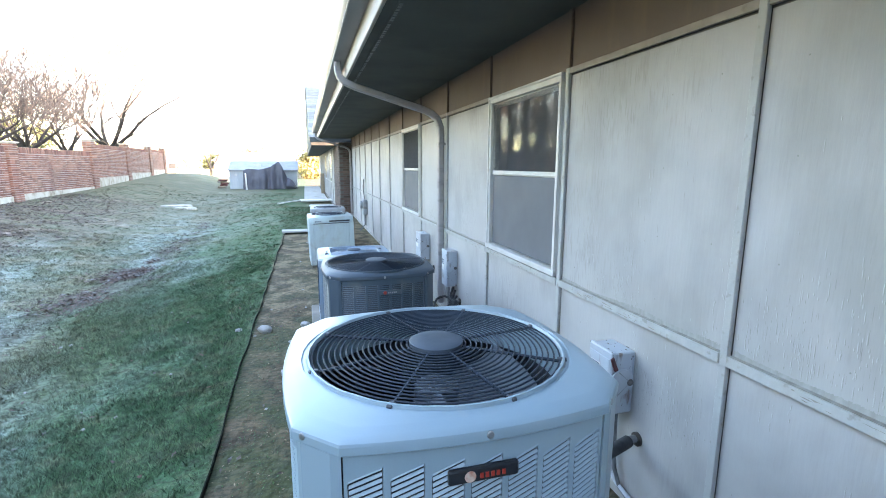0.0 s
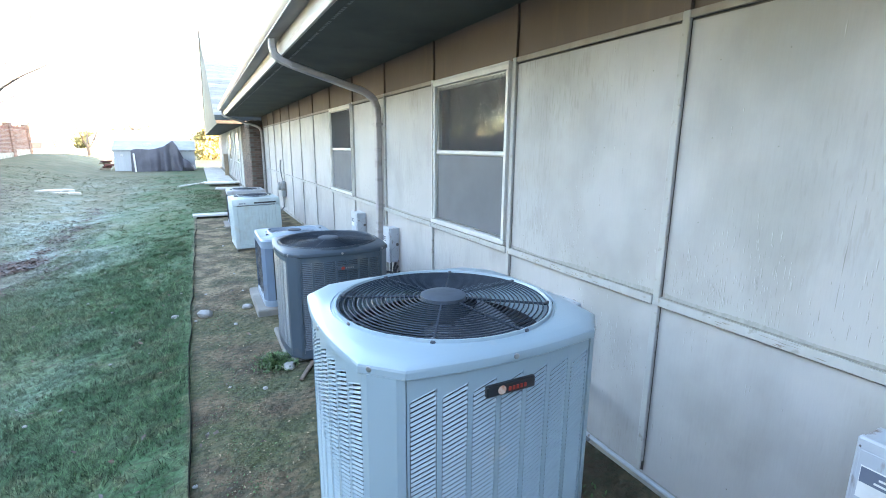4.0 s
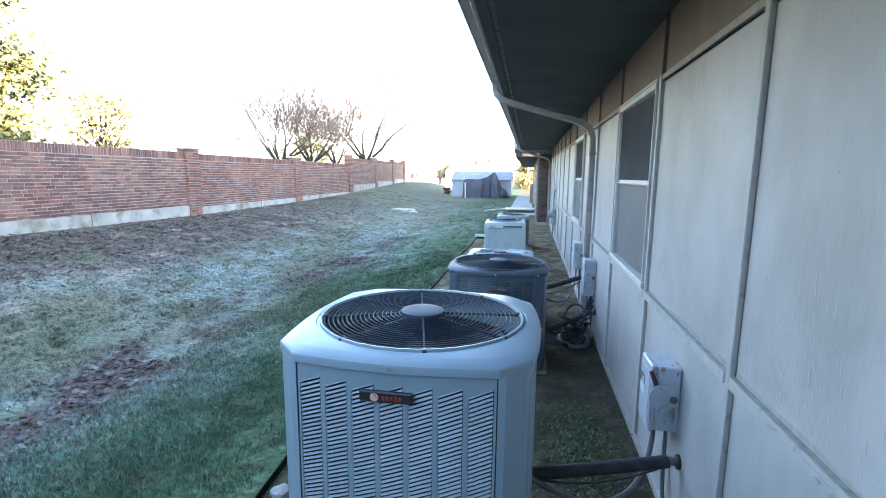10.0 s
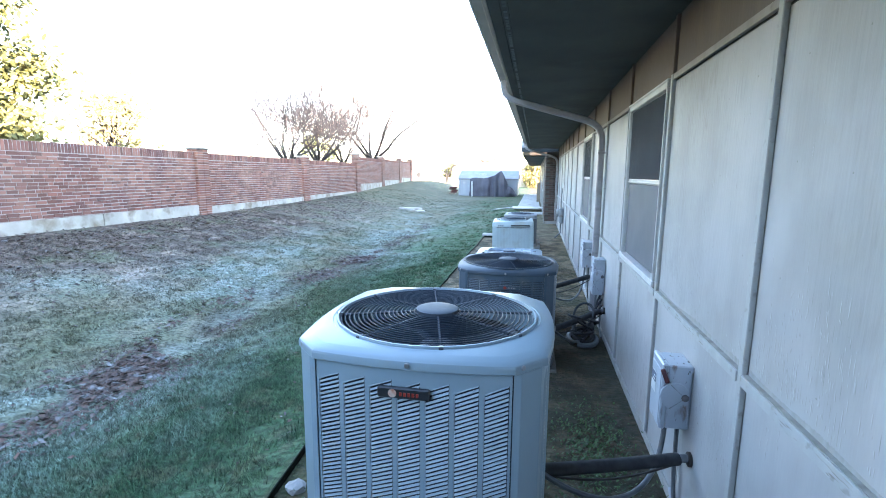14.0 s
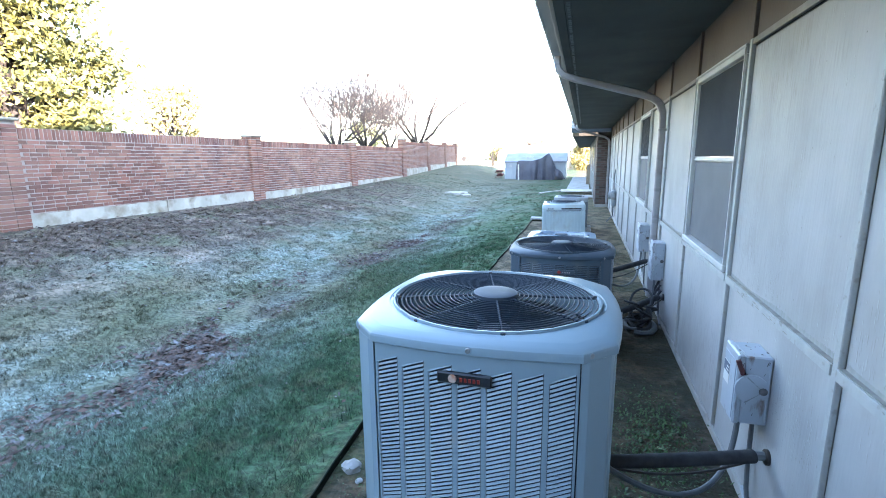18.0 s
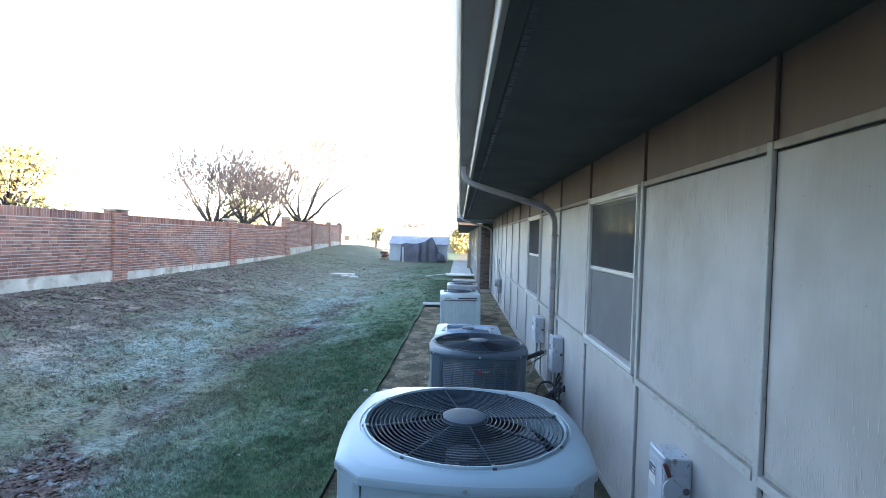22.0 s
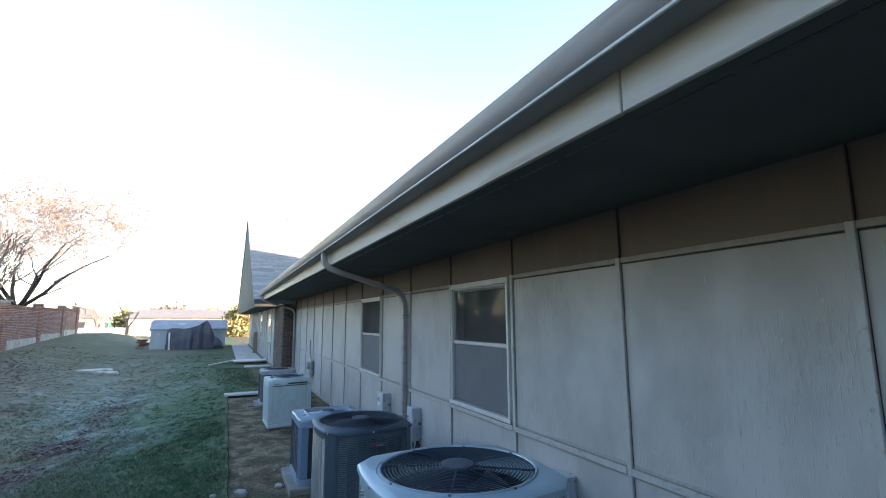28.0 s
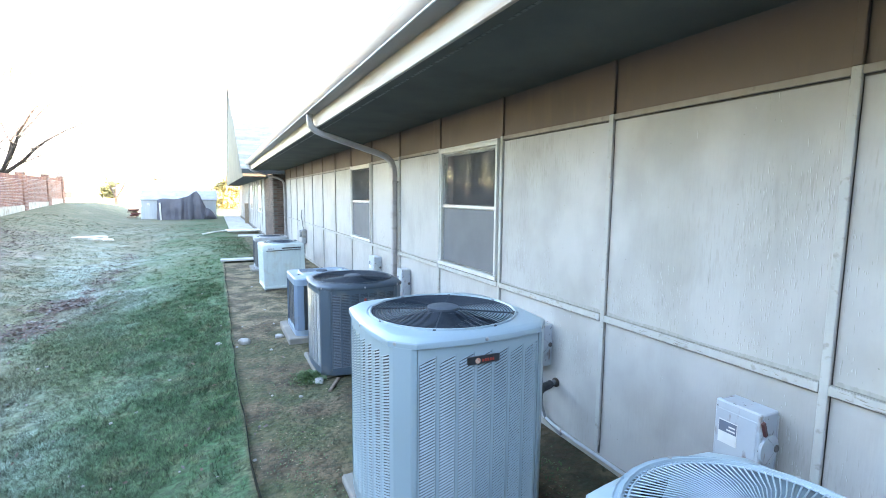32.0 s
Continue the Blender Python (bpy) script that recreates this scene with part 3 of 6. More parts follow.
for a, b in zip(BATTENS, BATTENS[1:]):
    win = next((w for w in (WIN1, WIN2) if a < (w[0] + w[1]) / 2 < b), None)
    ya, yb = a + 0.002, b - 0.0215
    part("panel", Soup().box(WALL_X, ya, SIDING_Z, inner - 0.001, yb, RAIL_LOW - 0.029), SIDING, wall_west)
    part("panel", Soup().box(WALL_X, ya, RAIL_TOP + 0.002, inner - 0.001, yb, SOFFIT_Z + 0.03), SIDING_TOP, wall_west, "tan upper panel, colour darkened for the eave shade")
    mid = Soup()
    if win:
        if win[0] - ya > 0.004:
            mid.box(WALL_X, ya, RAIL_LOW + 0.0222, inner - 0.001, win[0], RAIL_TOP - 0.02)
        if yb - win[1] > 0.004:
            mid.box(WALL_X, win[1], RAIL_LOW + 0.0222, inner - 0.001, yb, RAIL_TOP - 0.02)
        mid.box(WALL_X, max(ya, win[0]), RAIL_LOW + 0.0222, inner - 0.001, min(yb, win[1]), WIN_Z0)
    else:
        mid.box(WALL_X, ya, RAIL_LOW + 0.0222, inner - 0.001, yb, RAIL_TOP - 0.022)
    part("panel", mid, SIDING, wall_west)
rng_trim = random.Random(4)
for k, y in enumerate(BATTENS):
    end = SIDING_Z + rng_trim.choice((0.02, 0.06, 0.09))
    part("batten", Soup().box(WALL_X - 0.019, y - 0.0175, end, WALL_X + 0.002, y + 0.0175, RAIL_TOP + 0.021, 0.003), TRIM, wall_west)
    part("batten", Soup().box(WALL_X - 0.018, y - 0.0165, RAIL_TOP + 0.022, WALL_X + 0.002, y + 0.0165, SOFFIT_Z - 0.002, 0.003), SIDING_TOP, wall_west, "tan upper batten, colour darkened for the eave shade")
for a, b in zip(BATTENS, BATTENS[1:]):
    part("rail", Soup().box(WALL_X - 0.024, a + 0.0178, RAIL_LOW - 0.018, WALL_X + 0.002, b - 0.0178, RAIL_LOW + 0.021, 0.0015), TRIM, wall_west)
    if not any(a < (w[0] + w[1]) / 2 < b for w in (WIN1, WIN2)):
        part("rail", Soup().box(WALL_X - 0.015, a + 0.0178, RAIL_TOP - 0.012, WALL_X + 0.002, b - 0.0178, RAIL_TOP + 0.02, 0.0015), TRIM_TAN, wall_west)

# grime on top of the lower rail, checks and flaking in the plywood, nail heads
GRIME = material("rail_grime", (0.2, 0.19, 0.165), (0.28, 0.27, 0.245), 0.95, 9, (1, 3, 1), bump=0.4, bump_scale=60)
CHECK = material("open_grain", (0.215, 0.21, 0.19), (0.27, 0.265, 0.245), 0.9, 20, bump=0)
FLAKE = material("lifted_paint", (0.47, 0.475, 0.46), (0.42, 0.425, 0.41), 0.6, 20, bump=0)
for a, b in zip(BATTENS, BATTENS[1:]):
    if b < -3 or a > 9:
        continue
    part("grime", Soup().box(WALL_X - 0.0175, a + 0.022, RAIL_LOW + 0.0215, WALL_X - 0.0002, b - 0.022, RAIL_LOW + 0.0245), GRIME, wall_west, "dirt on the ledge of the rail")
DIRT = material("caught_dirt", (0.27, 0.27, 0.245), (0.33, 0.33, 0.31), 0.95, 14, (1, 3, 1), bump=0.4, bump_scale=60)
gr_ = random.Random(8)
for a, b in zip(BATTENS, BATTENS[1:]):
    if b < -3 or a > 6:
        continue
    s, y = Soup(), a + 0.022
    win_here = any(a < (w[0] + w[1]) / 2 < b for w in (WIN1, WIN2))
    while y < b - 0.03 and not win_here:
        w = gr_.uniform(0.002, 0.006)
        h = 0.010 + 0.022 * max(0.0, 0.5 + noise.noise((y * 2.5, 3.0, 0))) * gr_.uniform(0.7, 1.1)
        s.add([(WALL_X - 0.0008, y, RAIL_LOW + 0.023), (WALL_X - 0.0008, y, RAIL_LOW + 0.023 + h), (WALL_X - 0.0008, min(y + w, b - 0.022), RAIL_LOW + 0.023 + h * gr_.uniform(0.8, 1.0)), (WALL_X - 0.0008, min(y + w, b - 0.022), RAIL_LOW + 0.023)], [(0, 1, 2, 3)])
        y += w
    if s.v:
        part("dirt_band", s, DIRT, wall_west, "dirt caught above the rail")
ck = random.Random(31)
dark, pale, nails = Soup(), Soup(), Soup()


def sliver(s, y, z, ln, w, lift):
    drift = ck.uniform(-0.02, 0.02) * ln
    s.add([(WALL_X - lift, y - w, z - ln * 0.2), (WALL_X - lift, y, z - ln / 2), (WALL_X - lift, y + w, z + ln * 0.1), (WALL_X - lift, y + drift, z + ln / 2)], [(0, 1, 2, 3)])


def free(y, z):
    return all(abs(y - q) > 0.03 for q in BATTENS) and not any(w[0] - 0.02 < y < w[1] + 0.02 and z > 0.95 for w in (WIN1, WIN2))


for k in range(60000):
    y, z = ck.uniform(-2.4, 6.0), ck.uniform(0.12, 2.18)
    cover = noise.noise((y * 1.3, z * 0.9, 3.1)) - 0.25 * smooth_step(1.6, 2.0, z) + 0.35 * noise.noise((y * 4.0, z * 2.2, 7.7)) + (0.22 * smooth_step(1.85, 1.15, z) if z > 1.0 else -0.14) + 0.10 * smooth_step(1.5, -0.5, y)
    if ck.random() > max(0.006, (cover - 0.11) * 2.2) or not free(y, z) or abs(z - RAIL_LOW) < 0.06:
        continue
    ln = ck.choice((0.01, 0.015, 0.02, 0.03, 0.045, 0.06))
    sliver(dark, y, z, ln, ck.uniform(0.0004, 0.001), 0.0012)
    if ck.random() < 0.6:
        sliver(pale, y + 0.003, z, ln * 0.9, ck.uniform(0.0005, 0.0012), 0.0016)
for y in (-0.40, 0.62, 1.9, 4.3):
    for z0, z1 in ((1.05, 1.95),) if y < 1 else ((0.15, 0.9),):
        z = ck.uniform(z0, z0 + 0.3)
        while z < min(z1, z0 + ck.uniform(0.3, 0.8)) and free(y, z):
            ln = ck.uniform(0.06, 0.16)
            sliver(dark, y + ck.uniform(-0.002, 0.002), z, ln, 0.0011, 0.0012)
            z += ln * 1.05
for q in BATTENS:
    for dy in (-0.16, 0.14, 0.4, -0.42):
        for z in (0.25, 0.55, 1.1, 1.4, 1.7, 2.0):
            y = q + dy + ck.uniform(-0.02, 0.02)
            if -2.5 < y < 6 and free(y, z) and ck.random() < 0.55:
                zz = z + ck.uniform(-0.04, 0.04)
                nails.add([(WALL_X - 0.0013, y + 0.0032 * math.cos(j), zz + 0.0032 * math.sin(j)) for j in (0, 1.05, 2.1, 3.14, 4.2, 5.24)], [(5, 4, 3, 2, 1, 0)])
# paint peeling off the face of the lower rail in long flakes
peel = Soup()
for k in range(420):
    y = ck.uniform(-2.4, 6.0)
    if noise.noise((y * 2.1, 1.7, 0.4)) + ck.uniform(-0.25, 0.25) < 0.12 or not all(abs(y - q) > 0.06 for q in BATTENS):
        continue
    z, ln, w, x = RAIL_LOW + ck.uniform(-0.016, 0.018), ck.uniform(0.012, 0.06), ck.uniform(0.0008, 0.003), WALL_X - 0.0246
    peel.add([(x, y - ln / 2, z), (x, y - ln * 0.1, z - w), (x, y + ln / 2, z + w * 0.3), (x, y + ln * 0.15, z + w)], [(0, 1, 2, 3)])
PEELED = material("bare_weathered_wood", (0.2, 0.175, 0.15), (0.27, 0.245, 0.215), 0.9, 20, bump=0)
tagged(part("peeled_paint", peel, PEELED, wall_west), kind="stuff")
for nm, s, mt in (("grain_checks", dark, CHECK), ("paint_flakes", pale, FLAKE), ("nail_heads", nails, CHECK)):
    tagged(part(nm, s, mt, wall_west), kind="stuff")

# plain walls that close the building
bk = Soup()
bk.box(13.0, WALL_Y0, 0, 13.2, 17.0, 2.75)
bk.box(1.65, WALL_Y0, 0, 13.0, WALL_Y0 + 0.2, 2.75)
structure("wall_east", bk, SIDING, "plain far walls of the same building")

# unseen walls added to the south; they block light on the near siding
sw = Soup().box(-7.0, -6.6, -0.3, WALL_X - 0.03, -6.4, 3.35).box(-7.0, -13.9, -0.3, -6.8, -6.6, 3.35).box(-7.4, -13.9, 3.35, 0.24, -6.0, 3.5, 0.01)
structure("wall_south", sw, SIDING, "unseen plain walls added to block light from the south")

# eaves
EAVE_Y1 = 16.6
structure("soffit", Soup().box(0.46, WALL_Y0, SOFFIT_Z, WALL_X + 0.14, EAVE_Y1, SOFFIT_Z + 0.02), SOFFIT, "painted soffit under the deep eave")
fb = structure("fascia", Soup().box(0.435, 0.216, 2.545, 0.46, EAVE_Y1, 2.715, 0.004), FASCIA, "weathered cream fascia board below the gutter", category="fascia")
part("board", Soup().box(0.435, WALL_Y0, 2.545, 0.46, 0.210, 2.715, 0.004), FASCIA, fb)
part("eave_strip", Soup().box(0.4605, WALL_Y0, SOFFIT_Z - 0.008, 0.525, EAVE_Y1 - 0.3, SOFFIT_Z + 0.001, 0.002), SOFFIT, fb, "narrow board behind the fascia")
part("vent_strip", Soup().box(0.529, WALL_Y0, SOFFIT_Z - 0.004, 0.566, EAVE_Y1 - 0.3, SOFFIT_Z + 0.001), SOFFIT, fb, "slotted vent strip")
slots = Soup()
for k in range(330):
    if k % 8 != 7:
        slots.box(0.537, -2.5 + 0.05 * k, SOFFIT_Z - 0.0055, 0.558, -2.5 + 0.05 * k + 0.042, SOFFIT_Z - 0.0035)
tagged(part("vent_slots", slots, BADGE, fb, "dark slots of the vent strip"), kind="stuff")
RIDGE_X, RIDGE_Z = 7.3, 7.3
rf = Soup()
for x0, x1, z0, z1 in ((0.30, RIDGE_X, 2.80, RIDGE_Z), (RIDGE_X, 14.2, RIDGE_Z, 2.80)):
    rf.add([(x0, WALL_Y0 - 0.4, z0), (x1, WALL_Y0 - 0.4, z1), (x1, EAVE_Y1, z1), (x0, EAVE_Y1, z0),
            (x0, WALL_Y0 - 0.4, z0 - 0.06), (x1, WALL_Y0 - 0.4, z1 - 0.06), (x1, EAVE_Y1, z1 - 0.06), (x0, EAVE_Y1, z0 - 0.06)],
           [(0, 1, 2, 3), (7, 6, 5, 4), (0, 4, 5, 1), (2, 6, 7, 3), (1, 5, 6, 2), (3, 7, 4, 0)])
roof = structure("roof", rf, ROOFING, "low brown shingle roof", category="roof")
gab = Soup()
for y in (WALL_Y0, EAVE_Y1 - 0.4):
    gab.add([(0.45, y, 2.57), (14.0, y, 2.57), (14.0, y, 2.75), (RIDGE_X, y, RIDGE_Z - 0.08), (0.45, y, 2.75)], [(0, 1, 2, 3, 4)])
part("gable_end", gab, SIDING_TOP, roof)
# K-style gutter: a profile run along the eave
prof = [(0.434, 2.795), (0.434, 2.70), (0.33, 2.70), (0.318, 2.706), (0.307, 2.716), (0.297, 2.729), (0.288, 2.744), (0.281, 2.76), (0.275, 2.778), (0.27, 2.79), (0.268, 2.80), (0.282, 2.80), (0.282, 2.79)]
gut = Soup().loft([[(x, WALL_Y0, z) for x, z in prof], [(x, EAVE_Y1, z) for x, z in prof]], closed=False)
gut.add([(x, EAVE_Y1, z) for x, z in prof[:11]], [tuple(range(11))])
gutter = structure("gutter", gut, GUTTER, "grey-brown metal rain gutter along the eave", True, "gutter")
part("lip", Soup().box(0.309, WALL_Y0, 2.699, 0.321, EAVE_Y1, 2.713, 0.004), VINYL, gutter, "bright bottom edge of the gutter")


def downspout(y, label):
    d = thing("downspout", (0, 0, 0), label, "downspout", "downspouts")
    arc = [(0.36, y, 2.71), (0.36, y, 2.63), (0.375, y, 2.56), (0.43, y, 2.51), (0.53, y, 2.47)]
    low = [(1.24, y, 2.27), (1.33, y, 2.235), (1.40, y, 2.18), (1.435, y, 2.09), (1.44, y, 1.98)]

    def run(path):
        s, rings = Soup(), []
        for i, p in enumerate(path):
            a, b = Vector(path[max(0, i - 1)]), Vector(path[min(len(path) - 1, i + 1)])
            t = (b - a).normalized()
            n = Vector((t.z, 0, -t.x))
            c = 0.012
            oc = [(-0.045, -0.033 + c), (-0.045 + c, -0.033), (0.045 - c, -0.033), (0.045, -0.033 + c), (0.045, 0.033 - c), (0.045 - c, 0.033), (-0.045 + c, 0.033), (-0.045, 0.033 - c)]
            rings.append([Vector(p) + Vector((0, u, 0)) + n * w for u, w in oc])
        return s.loft(rings, cap_first=True, cap_last=True)

    part("upper_elbow", run(arc), GUTTER, d, smooth=True, fix=True)
    part("sloping_pipe", run([arc[-1], low[0]]), GUTTER, d, fix=True)
    part("lower_elbow", run(low), GUTTER, d, smooth=True, fix=True)
    part("pipe", run([low[-1], (1.44, y, 0.12)]), GUTTER, d, fix=True)
    for z in (1.9, 0.7):
        part("strap", Soup().box(1.402, y - 0.05, z, WALL_X, y + 0.05, z + 0.025, 0.003), GUTTER, d)
    return d


downspout(5.07, "grey-brown downspout with a long slanted elbow against the siding")
downspout(15.85, "grey-brown downspout at the far corner of the siding")


def window(name, y0, y1, label):
    x = WALL_X
    w = structure(name, Soup().box(x - 0.02, y0, WIN_Z1 - 0.05, x + 0.06, y1, WIN_Z1, 0.004), VINYL, label, category="window")
    part("frame", Soup().box(x - 0.02, y0, WIN_Z0, x + 0.06, y0 + 0.045, WIN_Z1 - 0.05, 0.004), VINYL, w)
    part("frame", Soup().box(x - 0.02, y1 - 0.045, WIN_Z0, x + 0.06, y1, WIN_Z1 - 0.05, 0.004), VINYL, w)
    part("sill", Soup().box(x - 0.032, y0 - 0.005, WIN_Z0 - 0.025, x + 0.06, y1 + 0.005, WIN_Z0 + 0.012, 0.004), VINYL, w, "grey-white sill with flaking paint")
    a, b, lo, hi = y0 + 0.046, y1 - 0.046, WIN_Z0 + 0.013, WIN_Z1 - 0.051
    zm = lo + (hi - lo) * 0.52
    for yb in (y0, y1 - 0.014):
        part("bead", Soup().box(x - 0.029, yb, WIN_Z0 + 0.0125, x - 0.0195, yb + 0.014, WIN_Z1 - 0.016, 0.003), VINYL, w)
    part("bead", Soup().box(x - 0.029, y0, WIN_Z1 - 0.015, x - 0.0195, y1, WIN_Z1, 0.003), VINYL, w)
    for yb in (y0 + 0.032, y1 - 0.040):
        part("stop", Soup().box(x - 0.012, yb + 0.014, lo, x + 0.004, yb + 0.022, hi, 0.002), VINYL, w)
    part("meeting_lip", Soup().box(x - 0.006, a + 0.002, zm - 0.012, x + 0.0045, b - 0.002, zm - 0.002, 0.002), VINYL, w)

    def sash(z0, z1, x0, n):
        s = Soup()
        s.box(x0, a, z0, x0 + 0.03, a + 0.035, z1, 0.003).box(x0, b - 0.035, z0, x0 + 0.03, b, z1, 0.003)
        s.box(x0 + 0.001, a + 0.035, z0, x0 + 0.029, b - 0.035, z0 + 0.035, 0.003).box(x0 + 0.001, a + 0.035, z1 - 0.035, x0 + 0.029, b - 0.035, z1, 0.003)
        sob = part("sash", s, VINYL, w, n)
        g = part("pane", Soup().box(x0 + 0.012, a + 0.035, z0 + 0.035, x0 + 0.016, b - 0.035, z1 - 0.035), GLASS, sob)
        g.visible_shadow = False

    sash(zm - 0.02, hi, x + 0.005, "upper sash")
    sash(lo, zm + 0.018, x + 0.036, "lower sash")
    part("screen", Soup().box(x + 0.008, a + 0.012, lo + 0.012, x + 0.011, b - 0.012, zm - 0.022), SCREEN, w, "grey insect screen over the lower sash")
    mesh_ = Soup()
    n = int((b - a - 0.03) / 0.007)
    for i in range(n):
        q = a + 0.015 + 0.007 * i
        mesh_.box(x - 0.005, q, zm + 0.018, x - 0.0035, q + 0.0012, hi - 0.012)
    tagged(part("screen_mesh", mesh_, SCREEN, w, "fine grey insect screen over the upper sash"), kind="stuff")
    # solid box; the darkness of the unlit room is its near-black colour
    part("interior", Soup().box(x + 0.155, y0 - 0.02, WIN_Z0 - 0.02, x + 0.9, y1 + 0.02, WIN_Z1 + 0.02), UNLIT_FILL, w, "near-black box standing in for the unlit room")
    return w


window("window_1", *WIN1, "white double-hung window with a screened lower sash")
window("window_2", *WIN2, "white double-hung window beside the downspout")


# ---- condensing units ----
SIDE_U, SIDE_H, SIDE_B = 0.31, 0.43, 0.03


def unit_outline(off, scale=1.0, n=8):
    """Plan of a condenser: bowed sides, flattened corners; anticlockwise from the front face."""
    pts = []
    for k in range(4):
        a = k * math.pi / 2
        for i in range(n + 1):
            u = SIDE_U * (-1 + 2 * i / n)
            v = SIDE_H - SIDE_B * (u / SIDE_U) ** 2 + off
            uu = u + (off * 0.6 if i == n else -off * 0.6 if i == 0 else 0)
            x, y = uu * scale, -v * scale
            pts.append((x * math.cos(a) - y * math.sin(a), x * math.sin(a) + y * math.cos(a)))
    return pts


def ring_of(pts, z):
    return [(x, y, z) for x, y in pts]


def circle_of(pts, r, z):
    return [(r * x / math.hypot(x, y), r * y / math.hypot(x, y), z) for x, y in pts]


def fan_and_motor(parent, z, r, blades=3):
    f = part("fan", Soup().disc((0, 0), 0.07, z - 0.05, z), FAN, parent, "grey fan hub", True)
    for k in range(blades):
        s, rings = Soup(), []
        for i in range(7):
            q = 0.06 + (r - 0.08) * i / 6
            a0 = 2 * math.pi * k / blades + 0.25 * i / 6
            half = 0.30 + 0.12 * i / 6
            rings.append([(q * math.cos(a0 + half * w), q * math.sin(a0 + half * w), z - 0.025 + 0.05 * w) for w in (-1, -0.5, 0, 0.5, 1)])
        s.loft(rings, closed=False)
        part("blade", s, FAN, f, "", True)
    part("motor", Soup().disc((0, 0), 0.075, z - 0.26, z - 0.06, 20), MOTOR, parent, "", True)


def ring_grille(parent, r, z, rings=18, spokes=8, hub=0.085, wire=None):
    s = Soup()
    for k in range(rings):
        q = hub + 0.008 + (r - hub - 0.012) * k / (rings - 1)
        zz = z + 0.016 * (1 - q / r)
        s.tube([(q * math.cos(2 * math.pi * j / 56), q * math.sin(2 * math.pi * j / 56), zz) for j in range(56)], 0.0027, 5, closed=True)
    wire = wire or WIRE
    g = part("grille", s, wire, parent, "wire fan guard")
    for k in range(spokes):
        a = 2 * math.pi * (k + 0.3) / spokes
        part("spoke", Soup().tube([(q * math.cos(a), q * math.sin(a), z - 0.003 + 0.016 * (1 - q / r)) for q in (hub - 0.01, r * 0.6, r + 0.012)], 0.0048, 6), wire, g)
        part("clip", Soup().box(r - 0.012, -0.008, z - 0.004, r + 0.016, 0.008, z + 0.008, 0.003, pose(0, 0, 0, 0, 0, math.degrees(a))), MOTOR, g)
    part("hub_cap", Soup().disc((0, 0), hub, z + 0.006, z + 0.022, 40, 0.006), HUB, g, "round dark blue-grey cap", True)


def louvre_mesh(width, z0, z1, slope, pitch=0.0148):
    s = Soup()
    n = math.ceil((z1 - z0) / pitch) + 1
    pitch = (z1 - z0) / (n - 1)
    w = width / 2
    for i in range(n):
        z = z0 + i * pitch
        lo, hi = slope * -w, slope * w
        s.add([(-w, -0.002, z + lo), (w, -0.002, z + hi), (w, 0.002, z + hi + 0.0068), (-w, 0.002, z + lo + 0.0068),
               (-w, -0.0008, z + lo - 0.0008), (w, -0.0008, z + hi - 0.0008), (w, 0.0035, z + hi + 0.0064), (-w, 0.0035, z + lo + 0.0064)],
              [(0, 1, 2, 3), (7, 6, 5, 4), (1, 0, 4, 5), (3, 2, 6, 7), (0, 3, 7, 4), (2, 1, 5, 6)])
    return s


